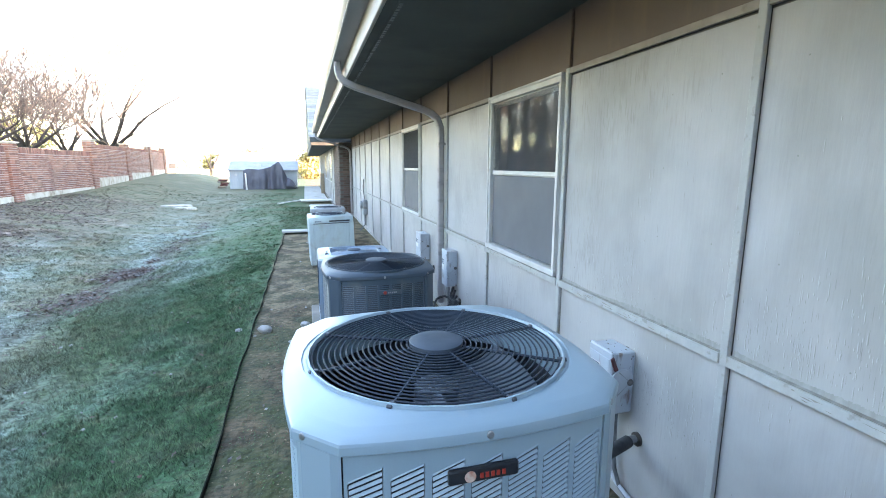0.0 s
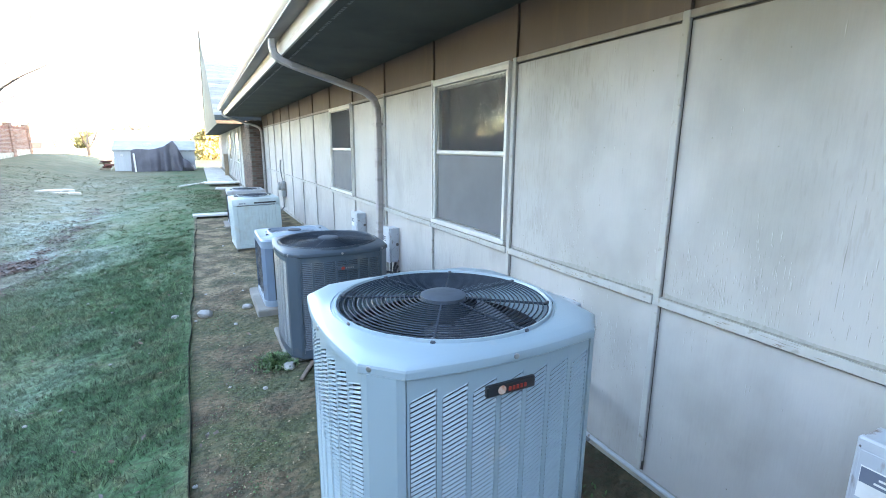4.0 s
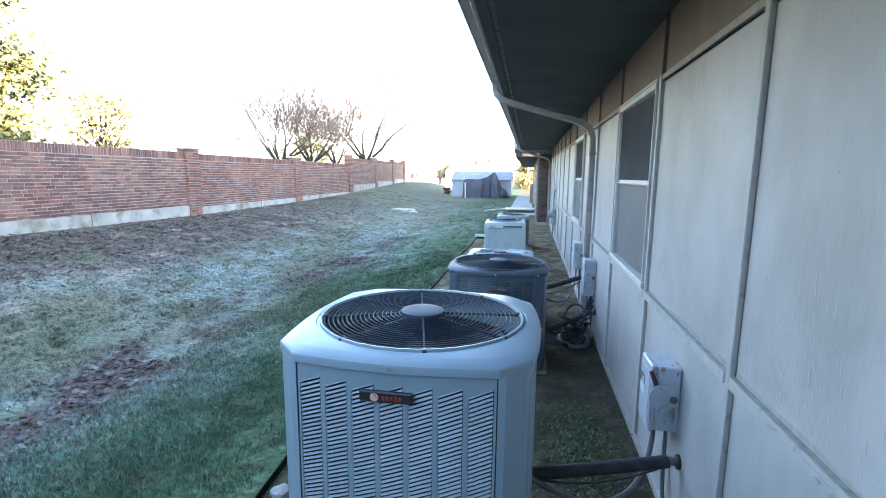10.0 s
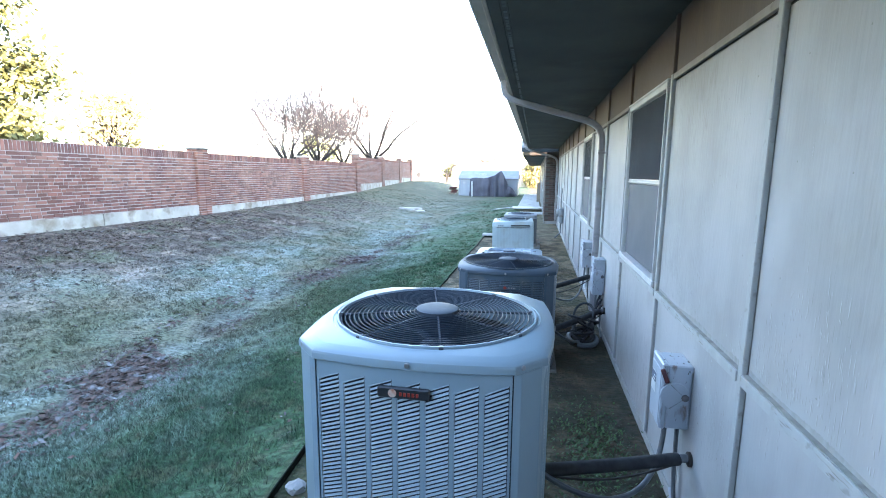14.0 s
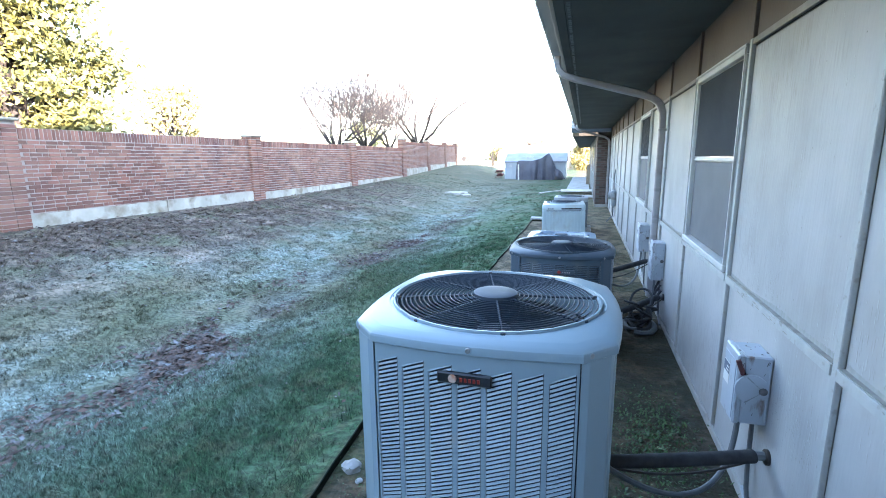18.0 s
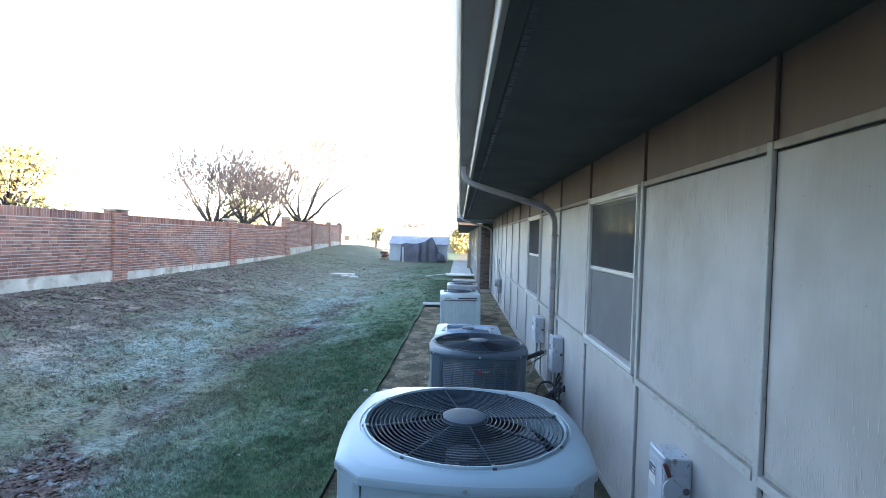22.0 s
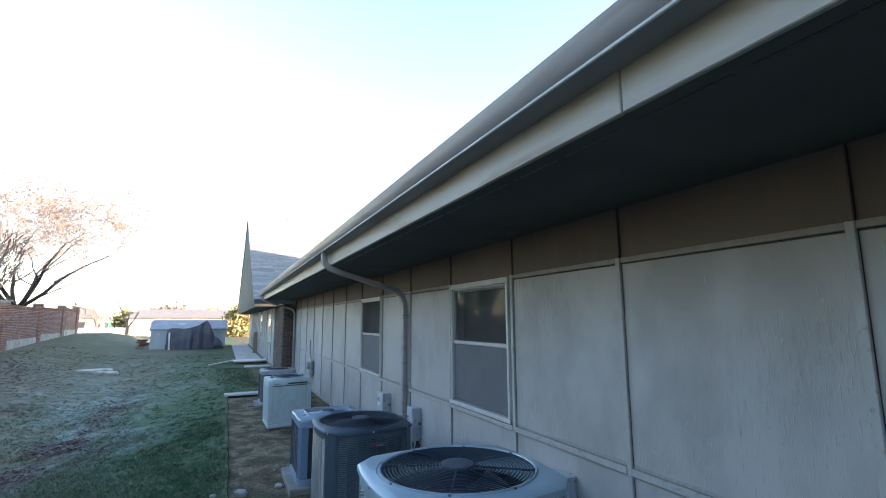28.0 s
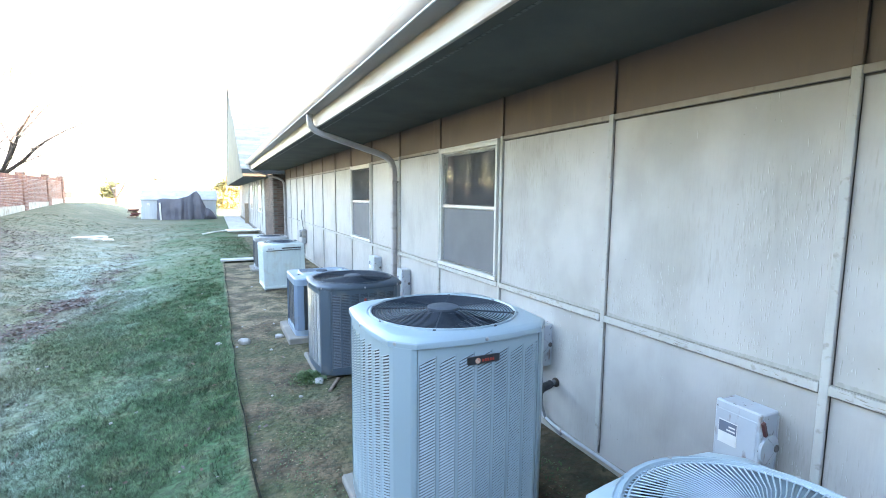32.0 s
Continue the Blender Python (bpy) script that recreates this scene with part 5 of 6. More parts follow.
# a tangle of black hoses behind the dark unit
tangle = thing("hose_tangle", (1.25, 4.35, 0.0), "tangle of black hoses and cable on the soil by the wall", "hoses")
tr_ = random.Random(19)
for k in range(7):
    a0, r0 = tr_.uniform(0, 6.28), tr_.uniform(0.09, 0.17)
    pts = [(0.02 + r0 * 0.9 * math.cos(a0 + q * 0.42), -0.02 + r0 * 1.5 * math.sin(a0 + q * 0.42), 0.03 + 0.045 * k * abs(math.sin(q * 0.21 + k)) + 0.01 * k) for q in range(15)]
    part("hose", Soup().tube(pts, tr_.choice((0.012, 0.018, 0.026)), 7), RUBBER if k else CONDUIT, tangle, "", True)
for k in range(3):
    part("riser", Soup().tube([(0.05 + 0.05 * k, 0.1 + 0.06 * k, 0.05), (0.14 + 0.02 * k, 0.16 + 0.05 * k, 0.22 + 0.06 * k), (0.225, 0.2 + 0.05 * k, 0.33 + 0.05 * k)], 0.012, 6), RUBBER, tangle, "", True)

# ---- brick wall ----
bw = Soup()
WALL_TOP = [2.25, 2.25, 2.25, 2.23, 2.22, 2.60, 2.66, 2.72]
for (a, b), za, zb, zt in zip(zip(PILLARS, PILLARS[1:]), PILLAR_BASE, PILLAR_BASE[1:], WALL_TOP):
    (xa, ya), (xb, yb) = a, b
    bw.add([(xa - 0.2, ya, -0.3), (xa - 0.012, ya, -0.3), (xb - 0.012, yb, -0.3), (xb - 0.2, yb, -0.3), (xa - 0.2, ya, zt), (xa - 0.012, ya, zt), (xb - 0.012, yb, zt), (xb - 0.2, yb, zt)],
           [(0, 1, 2, 3), (7, 6, 5, 4), (1, 5, 6, 2), (0, 3, 7, 4), (0, 4, 5, 1), (2, 6, 7, 3)])
brick_wall = structure("brick_wall", bw, MORTAR, "red brick boundary wall with piers and a concrete footing", category="wall")
ft = random.Random(11)
for k, ((a, b), zt) in enumerate(zip(zip(PILLARS, PILLARS[1:]), WALL_TOP)):
    (xa, ya), (xb, yb) = a, b
    cutsy = [0.0, 0.47 + 0.1 * ft.random(), 1.0]
    ftop = [0.69, 0.69, 0.70, 0.66, 0.68, 1.02, 1.16, 1.3][k]
    for t0, t1 in zip(cutsy, cutsy[1:]):
        q = [(xa + (xb - xa) * t, ya + (yb - ya) * t) for t in (t0 + 0.002, t1 - 0.002)]
        up = ftop + ft.uniform(-0.02, 0.02)
        s = Soup().add([(q[0][0] - 0.01, q[0][1], -0.3), (q[0][0] + 0.03, q[0][1], -0.3), (q[1][0] + 0.03, q[1][1], -0.3), (q[1][0] - 0.01, q[1][1], -0.3),
                        (q[0][0] - 0.01, q[0][1], up), (q[0][0] + 0.03, q[0][1], up), (q[1][0] + 0.03, q[1][1], up), (q[1][0] - 0.01, q[1][1], up)],
                       [(0, 1, 2, 3), (7, 6, 5, 4), (1, 5, 6, 2), (0, 3, 7, 4), (0, 4, 5, 1), (2, 6, 7, 3)])
        part("footing", s, WALLBASE, brick_wall, "pale concrete footing")
PIER_TOP = [2.36, 2.36, 2.36, 2.33, 2.33, 2.72, 2.78, 2.84, 2.9]
brick_rng = random.Random(7)
pier_cap = Soup().box(-0.24, -0.28, 0, 0.24, 0.28, 0.05, 0.015).mesh("cap")
pier_cap.materials.append(WALLBASE)


def brick_box(s, m, w, h, d):
    pts = [m @ Vector((d, y, z)) for y, z in ((0.004, 0.004), (w - 0.004, 0.004), (w - 0.004, h - 0.004), (0.004, h - 0.004))]
    back = [m @ Vector((-0.01, y, z)) for y, z in ((0, 0), (w, 0), (w, h), (0, h))]
    s.add(pts + back, [(0, 1, 2, 3), (0, 4, 5, 1), (1, 5, 6, 2), (2, 6, 7, 3), (3, 7, 4, 0)])


for (x, y), z0, z1 in zip(PILLARS, PILLAR_BASE, PIER_TOP):
    pier = part("pier", Soup().box(-0.26, -0.235, -0.6, 0.085, 0.235, z1 - z0), MORTAR, brick_wall, "brick pier with a stone cap")
    pier.matrix_local = pose(x, y, z0)
    if y > -3:
        s = Soup()
        z = -0.1
        while z < z1 - z0 - 0.06:
            for face in (0, 1):
                for half in (0, 1):
                    if face == 0:
                        m = pose(0.086, -0.235 + half * 0.2375, z)
                    else:
                        m = pose(-0.25 + half * 0.17, -0.236, z, 0, 0, -90)
                    brick_box(s, m, 0.2325 if face == 0 else 0.162, 0.062, 0.012 + brick_rng.uniform(-0.002, 0.003))
            z += 0.072
        tagged(part("pier_bricks", s, BRICK, pier), kind="stuff")
    cap = share("cap", pier_cap, pier, pose(-0.09, 0, z1 - z0))

# ---- far wing of the building ----
WX = 1.10
wg = Soup()
wg.box(WX, 15.954, 0, WX + 0.2, 39.0, 2.42)
wg.box(WX + 0.2, 15.954, 0, 14.0, 16.15, 2.42)
wall_wing = structure("wall_wing", wg, SIDING, "pale wall of the far wing with upright battens")
for i in range(14):
    y = 19.0 + 1.22 * i
    part("batten", Soup().box(WX - 0.03, y - 0.03, 0.1, WX, y + 0.03, 2.41, 0.004), TRIM, wall_wing)
part("brick_backing", Soup().box(WX - 0.008, 15.945, 0.1, WX, 18.8, 2.41), SHEATH, wall_wing)
part("brick_backing", Soup().box(WX - 0.008, 15.944, 0.1, 1.49, 15.954, 2.41), SHEATH, wall_wing)
part("rail", Soup().box(WX - 0.027, 18.9, 0.95, WX, 36.0, 1.0, 0.004), TRIM, wall_wing)
part("plinth", Soup().box(WX - 0.02, 15.95, -0.1, WX, 39.0, 0.12), CONCRETE, wall_wing)
for i, y in enumerate((20.3, 25.2)):
    w = structure("window_%d" % (i + 3), Soup().box(WX - 0.035, y, 0.95, WX + 0.002, y + 1.1, 2.15, 0.01), VINYL, "white framed window in the far wing", category="window")
    for z0, z1 in ((1.01, 1.53), (1.57, 2.09)):
        part("pane", Soup().box(WX - 0.04, y + 0.06, z0, WX - 0.034, y + 1.04, z1), GLASS, w)
post = part("porch_post", Soup().box(WX - 0.25, 28.3, 0, WX - 0.05, 28.5, 1.2, 0.01), OLDWOOD, None)
tagged(post, "short brown wooden post against the far wing", "post")
RX, RY, RZ = 0.20, 29.0, 8.1
near_eave, far_eave, ez = 17.3, 40.6, 2.62
gr = Soup().add([(RX, near_eave, ez), (15, near_eave, ez), (15, RY, RZ), (RX, RY, RZ), (RX, far_eave, ez), (15, far_eave, ez)], [(0, 1, 2, 3), (3, 2, 5, 4)])
wing_roof = structure("wing_roof", gr, ROOFING, "steep brown shingle roof of the far wing", category="roof")
gs2 = Soup().add([(RX + 0.05, near_eave + 0.2, ez - 0.25), (RX + 0.05, far_eave - 0.2, ez - 0.25), (RX + 0.05, RY, RZ - 0.12)], [(0, 2, 1)])
part("gable_wall", gs2, GABLE, wing_roof, "grey gable above the overhang")
part("overhang", Soup().box(RX + 0.05, near_eave + 0.2, ez - 0.27, WX + 0.3, far_eave - 0.2, ez - 0.25), GABLE, wing_roof)
part("eave_board", Soup().box(RX, near_eave, ez - 0.16, 15, near_eave + 0.03, ez), GABLE, wing_roof)
slope = Vector((0, RY - near_eave, RZ - ez)).normalized()
length = math.hypot(RY - near_eave, RZ - ez)
crs = Soup()
n = 56
for i in range(n):
    a, b = length * i / n, length * (i + 1.06) / n
    up = Vector((0, -slope.z, slope.y))
    p0, p1 = Vector((RX - 0.02, near_eave, ez)) + slope * a, Vector((RX - 0.02, near_eave, ez)) + slope * b
    x = RX - 0.02
    while x < 12:
        x2 = x + brick_rng.uniform(0.8, 1.1)
        lift = 0.012 + brick_rng.uniform(0, 0.006)
        q = [Vector((x, p0.y, p0.z)) + up * lift, Vector((x2 - 0.01, p0.y, p0.z)) + up * lift, Vector((x2 - 0.01, p1.y, p1.z)) + up * 0.004, Vector((x, p1.y, p1.z)) + up * 0.004,
             Vector((x, p0.y, p0.z)), Vector((x2 - 0.01, p0.y, p0.z))]
        crs.add(q, [(0, 1, 2, 3), (4, 5, 1, 0)])
        x = x2
tagged(part("shingles", crs, FROSTROOF, wing_roof), kind="stuff")
part("vent_pipe", Soup().tube([(2.6, RY - 0.4, RZ - 0.3), (2.6, RY - 0.4, RZ + 0.25)], 0.06, 8), GUTTER, wing_roof)

# walk of concrete slabs beside the wing, loose boards on the grass
for i in range(10):
    y = 22.8 + 1.6 * i
    p = part("paving_slab", Soup().box(-0.55, -0.79, -0.08, 0.55, 0.79, 0.0, 0.012), PATH, None)
    p.matrix_world = pose(0.45, y + 0.8, 0.055)
    tagged(p, "pale concrete slab of the path along the wing", "paving", "path slabs")


def board(at, size, turn, label, mat=None, category="board", tilt=0.0, name="board"):
    b = part(name, Soup().box(-size[0] / 2, -size[1] / 2, 0, size[0] / 2, size[1] / 2, size[2], 0.006), mat or PALEWOOD, None)
    b.matrix_world = pose(*at, tilt, 0, turn)
    return tagged(b, label, category)


board((0.45, 22.1, 0.09), (1.45, 0.9, 0.05), 4, "pale board laid over the start of the path")
board((0.75, 19.9, 0.01), (1.3, 0.8, 0.05), -3, "pale slab on the ground before the wing", PATH, "slab")
board((-0.15, 12.35, 0.0), (0.95, 0.35, 0.06), 2, "pale flat stone at the end of the soil strip", PATH, "slab")
board((-0.53, 22.85, 0.0), (3.0, 0.10, 0.05), 63.6, "long thin white board lying on the grass")
gz = ground_height


def flagstone(at, rx, ry, seed, turn, label):
    r, n = random.Random(seed), 18
    ring = [((1 + 0.28 * r.uniform(-1, 1)) * rx * math.cos(2 * math.pi * i / n), (1 + 0.28 * r.uniform(-1, 1)) * ry * math.sin(2 * math.pi * i / n)) for i in range(n)]
    rings = [[(x * q, y * q, z) for x, y in ring] for q, z in ((1.0, -0.05), (1.0, 0.035), (0.93, 0.055), (0.4, 0.06))]
    f = part("flagstone", Soup().loft(rings, cap_first=True, cap_last=True), WALLBASE, None)
    f.matrix_world = pose(at[0], at[1], gz(*at), 0, 0, turn)
    return tagged(f, label, "stone", "flat stones on the lawn")


flagstone((-5.15, 21.7), 0.62, 0.42, 3, 12, "broken pale flat stone lying on the frosted lawn")
flagstone((-4.7, 20.95), 0.45, 0.22, 5, -30, "small pale broken stone beside a flat stone")

# ---- shed and the covered thing before it ----
shed = thing("shed", (-2.85, 36.0, 0.0), "pale grey garden shed with a sunlit shingle roof", "shed")
part("wall", Soup().box(-2.25, 0, -0.2, 2.25, 3.4, 1.31), SHEDWALL, shed)
for i in range(19):
    part("batten", Soup().box(-2.25 + 0.25 * i - 0.012, -0.012, 0.0, -2.25 + 0.25 * i + 0.012, 0.001, 1.25), SHEDWALL, shed)
part("eave_board", Soup().box(-2.32, -0.14, 1.22, 2.32, -0.10, 1.33, 0.005), BOX_GREY, shed)
part("roof", Soup().add([(-2.35, -0.16, 1.33), (2.35, -0.16, 1.33), (2.35, 1.7, 1.95), (-2.35, 1.7, 1.95), (2.35, 3.56, 1.33), (-2.35, 3.56, 1.33),
                         (-2.35, -0.16, 1.29), (2.35, -0.16, 1.29), (2.35, 1.7, 1.91), (-2.35, 1.7, 1.91), (2.35, 3.56, 1.29), (-2.35, 3.56, 1.29)],
                        [(0, 1, 2, 3), (3, 2, 4, 5), (6, 9, 8, 7), (9, 11, 10, 8), (0, 6, 7, 1), (5, 4, 10, 11), (0, 3, 9, 6), (3, 5, 11, 9), (1, 7, 8, 2), (2, 8, 10, 4)]), SHEDROOF, shed)
part("gable", Soup().add([(x, y, z) for x in (-2.24, 2.24) for y, z in ((0, 1.3), (3.4, 1.3), (1.7, 1.92))], [(0, 1, 2), (3, 5, 4)]), SHEDWALL, shed)
part("roof_box", Soup().box(-0.7, 0.5, 1.5, -0.2, 0.9, 1.72, 0.02), VINYL, shed, "small white roof vent")
part("wall_lamp", Soup().box(-1.9, -0.06, 0.9, -1.75, 0.0, 1.05, 0.02), VINYL, shed)

tarp = thing("covered_machine", (-2.35, 35.05, 0.0), "large grey tarpaulin draped over a machine before the shed", "tarpaulin")
CREST = [(-1.72, 1.28), (-1.55, 1.38), (-1.2, 1.40), (-0.75, 1.36), (-0.35, 1.42), (0.08, 1.56), (0.4, 1.80), (0.6, 1.92), (0.8, 1.62), (0.95, 1.15), (1.1, 0.80), (1.32, 0.70), (1.52, 0.48), (1.70, 0.12)]


def crest(x):
    """Height of the draped ridge."""
    for (xa, za), (xb, zb) in zip(CREST, CREST[1:]):
        if x <= xb:
            return za + (zb - za) * (x - xa) / (xb - xa)
    return CREST[-1][1]


tr, rings = Soup(), []
NU = 110
for i in range(NU + 1):
    x = -1.72 + 3.42 * i / NU
    top = crest(x)
    pleat = 0.9 * noise.noise((x * 2.6, 0.3, 0)) + 0.5 * math.sin(x * 7.0 + 2.2 * math.sin(x * 2.3)) + 0.35 * noise.noise((x * 8, 1.1, 0))
    ring = []
    for k in range(34):
        q = k / 33
        if q < 0.18:
            y, z = 0.55, top * q / 0.18 * 0.92
        elif q < 0.36:
            w = (q - 0.18) / 0.18
            y, z = 0.55 - 0.75 * w, top * (0.92 + 0.08 * math.sin(math.pi / 2 * w)) + 0.03 * noise.noise((x * 4, w * 2, 1))
        else:
            w = (q - 0.36) / 0.64
            amp = 0.03 + 0.10 * min(1.0, w * 1.6)
            y = -0.20 - 0.26 * w - pleat * amp - 0.06 * noise.noise((x * 2.2, w * 3, 5)) - (0.18 * math.sin(math.pi * w) if x > 1.05 else 0.0)
            z = top * (1 - w) ** 0.95
        ring.append((x + 0.05 * noise.noise((x * 3, q * 6, 2)) + 0.12 * (0.5 - q) * (x > 0.9), y, max(0.01, z + (0.03 * pleat if q > 0.95 else 0.0))))
    rings.append(ring)
tr.loft(rings, closed=False)
part("tarpaulin", tr, TARP, tarp, "", True, True)
part("support_pole", Soup().tube([(-1.50, -0.62, 0), (-1.54, -0.5, 1.12)], 0.05, 8), PALEWOOD, tarp, "pale wooden pole")
pile = thing("lumber_pile", (-5.5, 35.9, 0.1), "small stack of red-stained lumber beside the shed", "lumber")
for i in range(5):
    part("log", Soup().box(-0.25, -0.2, 0, 0.25, 0.2, 0.11, 0.02, pose(0.1 * (i % 3) - 0.1, 0.1 * (i % 2), 0.115 * i, 0, 0, 9 * i)), REDWOOD if i % 3 else OLDWOOD, pile)


# ---- trees ----
def grow(rng, start, way, length, radius, depth, limbs, twigs, spread, droop, keep, least, bark=3):
    """One limb and all that it carries."""
    p, d = Vector(start), Vector(way).normalized()
    path, radii = [p.copy()], [radius]
    steps = 4 if depth > 1 else 3
    for i in range(steps):
        d = (d + Vector((rng.uniform(-1, 1), rng.uniform(-1, 1), rng.uniform(-0.6, 0.9) - droop * (4 if depth < 2 else 1 if depth < 4 else 0))) * 0.17).normalized()
        p = p + d * length / steps
        path.append(p.copy())
        radii.append(max(least, radius * (1 - 0.42 * (i + 1) / steps)))
    (limbs if depth >= bark else twigs).tube(path, radii, 7 if depth >= 4 else 5 if depth == 3 else 3, cap=False)
    if depth == 0:
        return
    count = rng.choice((2, 3, 3)) if depth > 2 else rng.choice((2, 3, 3))
    for k in range(count):
        t = 1.0 if k == 0 else rng.uniform(0.3, 1.0)
        q = min(len(path) - 2, int(t * steps))
        base = path[q].lerp(path[q + 1], t * steps - q) if t < 1 else path[-1]
        side = Vector((rng.uniform(-1, 1), rng.uniform(-1, 1), rng.uniform(-0.3, 0.8))).normalized()
        nd = (d * (1.0 if k == 0 else 0.55) + side * spread * (0.5 if k == 0 else 1)).normalized()
        grow(rng, base, nd, length * rng.uniform(keep - 0.1, keep + 0.08), max(least, radii[-1] * (0.85 if k == 0 else 0.62)), depth - 1, limbs, twigs, spread, droop, keep, least, bark)


def bare_tree(at, height, seed, label, depth=6, forks=3, spread=0.75, droop=0.1, trunk=0.2, lean=(0, 0), splay=0.75, keep=0.72, least=0.008, bole_part=0.14, twig=None, bark=3, wood=None):
    rng = random.Random(seed)
    t = thing("bare_tree", at, label, "tree", "bare trees")
    twigs, bole = Soup(), Soup()
    h0 = height * bole_part
    path = [Vector((lean[0] * h0 * q, lean[1] * h0 * q, h0 * q - 0.15)) for q in (0, 0.3, 0.7, 1.0)]
    bole.tube(path, [trunk * 1.35, trunk * 1.05, trunk * 0.92, trunk * 0.85], 10)
    part("trunk", bole, wood or BARK, t, "", True)
    for k in range(forks):
        limb = Soup()
        a = 2 * math.pi * (k + rng.uniform(-0.3, 0.3)) / forks
        way = Vector((math.cos(a) * splay, math.sin(a) * splay, 1.0))
        grow(rng, path[-1] - Vector((0, 0, 0.05)), way, height * 0.27, trunk * 0.55, depth - 1, limb, twigs, spread, droop, keep, least, bark)
        part("limb", limb, wood or BARK, t, "", True)
    tagged(part("twig_crown", twigs, twig or TWIG, t), kind="stuff")
    return t


bare_tree((-12.4, 23.3, 0.3), 5.5, 3, "bare vase-shaped tree behind the brick wall", 6, 8, 0.62, -0.02, 0.17, (0, 0), 0.95, 0.77, 0.0135, 0.34)
bare_tree((-12.4, 27.0, 0.3), 5.7, 5, "bare tree with spreading limbs behind the wall", 6, 6, 0.62, -0.02, 0.18, (0, 0), 0.9, 0.77, 0.014, 0.36)
bare_tree((-12.6, 31.2, 0.4), 5.3, 8, "bare tree behind the far part of the wall", 6, 5, 0.62, -0.02, 0.17, (0, 0), 0.9, 0.75, 0.014, 0.38)
bare_tree((-13.3, 39.0, 0.5), 13.6, 44, "large bare tree with drooping sunlit twigs", 8, 6, 1.05, 0.40, 0.26, (0.05, 0), 1.1, 0.80, 0.014, 0.17, TWIG_SUN, 6)
bare_tree((-8.3, 48.0, 0.1), 6.6, 33, "small bare tree standing on the far lawn", 5, 3, 0.8, 0.0, 0.15, (0, 0), 0.5, 0.72, 0.008, 0.2, TWIG_SUN, 4, BARK_SUN)
bare_tree((-14.0, 66.0, 0.0), 7.5, 35, "far bare tree beyond the lawn", 5, 4, 0.8, 0.0, 0.2, (0, 0), 0.6, 0.72, 0.014, 0.14, TWIG_SUN, 4, BARK_SUN)


def leafy_tree(at, height, radius, seed, leaf, label, leaves=9000, size=0.16, clumps=38, squash=0.8, base=0.25):
    rng = np.random.default_rng(seed)
    pr = random.Random(seed)
    t = thing("leafy_tree", at, label, "tree", "leafy trees")
    part("trunk", Soup().tube([(0, 0, -0.2), (0.05, 0, height * 0.3), (0.0, 0.1, height * 0.7)], [radius * 0.09, radius * 0.07, radius * 0.03], 8), BARK, t, "", True)
    limbs, v, f = Soup(), [], []
    per = leaves // clumps
    for k in range(clumps):
        a, q = pr.uniform(0, 2 * math.pi), pr.uniform(0.25, 1.0) ** 0.6
        hz = pr.uniform(base, 0.95)
        wide = math.sin(math.pi * min(1, max(0.12, (hz - base * 0.6) / (1.06 - base * 0.6)))) ** 0.6
        c = np.array([radius * q * wide * math.cos(a), radius * q * wide * math.sin(a), height * hz])
        limbs.tube([(0, 0, height * hz * 0.6), tuple(c)], [radius * 0.03, 0.015], 4, cap=False)
        rr = radius * pr.uniform(0.22, 0.40)
        pos = c + rng.normal(size=(per, 3)) * np.array([rr, rr, rr * squash]) * 0.55
        d1 = rng.normal(size=(per, 3))
        d1 /= np.linalg.norm(d1, axis=1)[:, None]
        d2 = np.cross(d1, rng.normal(size=(per, 3)))
        d2 /= np.linalg.norm(d2, axis=1)[:, None]
        sz = size * rng.uniform(0.6, 1.3, (per, 1))
        n0 = len(v)
        quad = np.stack([pos - d1 * sz, pos + d2 * sz * 0.5, pos + d1 * sz, pos - d2 * sz * 0.5], 1).reshape(-1, 3)
        v.extend(map(tuple, quad))
        f.extend((n0 + 4 * i, n0 + 4 * i + 1, n0 + 4 * i + 2, n0 + 4 * i + 3) for i in range(per))
    part("branchwork", limbs, BARK, t)
    s = Soup()
    s.v, s.f = v, f
    tagged(part("crown", s, leaf, t), kind="stuff")
    return t


leafy_tree((-16.6, 10.6, 0.2), 9.4, 2.9, 2, LEAF_PALE, "evergreen oak with sunlit yellow-green leaves behind the wall", 26000, 0.12, 90, 0.7, 0.15)
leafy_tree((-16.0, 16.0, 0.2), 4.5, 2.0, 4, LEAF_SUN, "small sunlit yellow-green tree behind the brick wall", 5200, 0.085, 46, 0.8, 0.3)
leafy_tree((-17.5, 4.6, 0.2), 7.0, 2.6, 6, LEAF_PALE, "broad evergreen oak behind the wall", 12000, 0.15, 50)
# three oaks out of view, added to cut low western light on the siding
for i, y in enumerate((-0.5, -5.5, -10.5)):
    leafy_tree((-17.0 - 0.6 * (i % 2), y, 0.2), 10.6 - 0.4 * i, 3.6, 60 + i, LEAF_PALE, "unseen evergreen oak added to block low light from the west", 14000, 0.22, 60, 0.8, 0.12)
leafy_tree((-15.2, 32.5, 0.3), 3.9, 1.8, 21, LEAF_PALE, "low sunlit yellow-green shrub behind the brick wall", 3000, 0.1, 30, 0.8, 0.2)
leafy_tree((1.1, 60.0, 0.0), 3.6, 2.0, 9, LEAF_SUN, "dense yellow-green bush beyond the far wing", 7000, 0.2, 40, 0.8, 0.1)
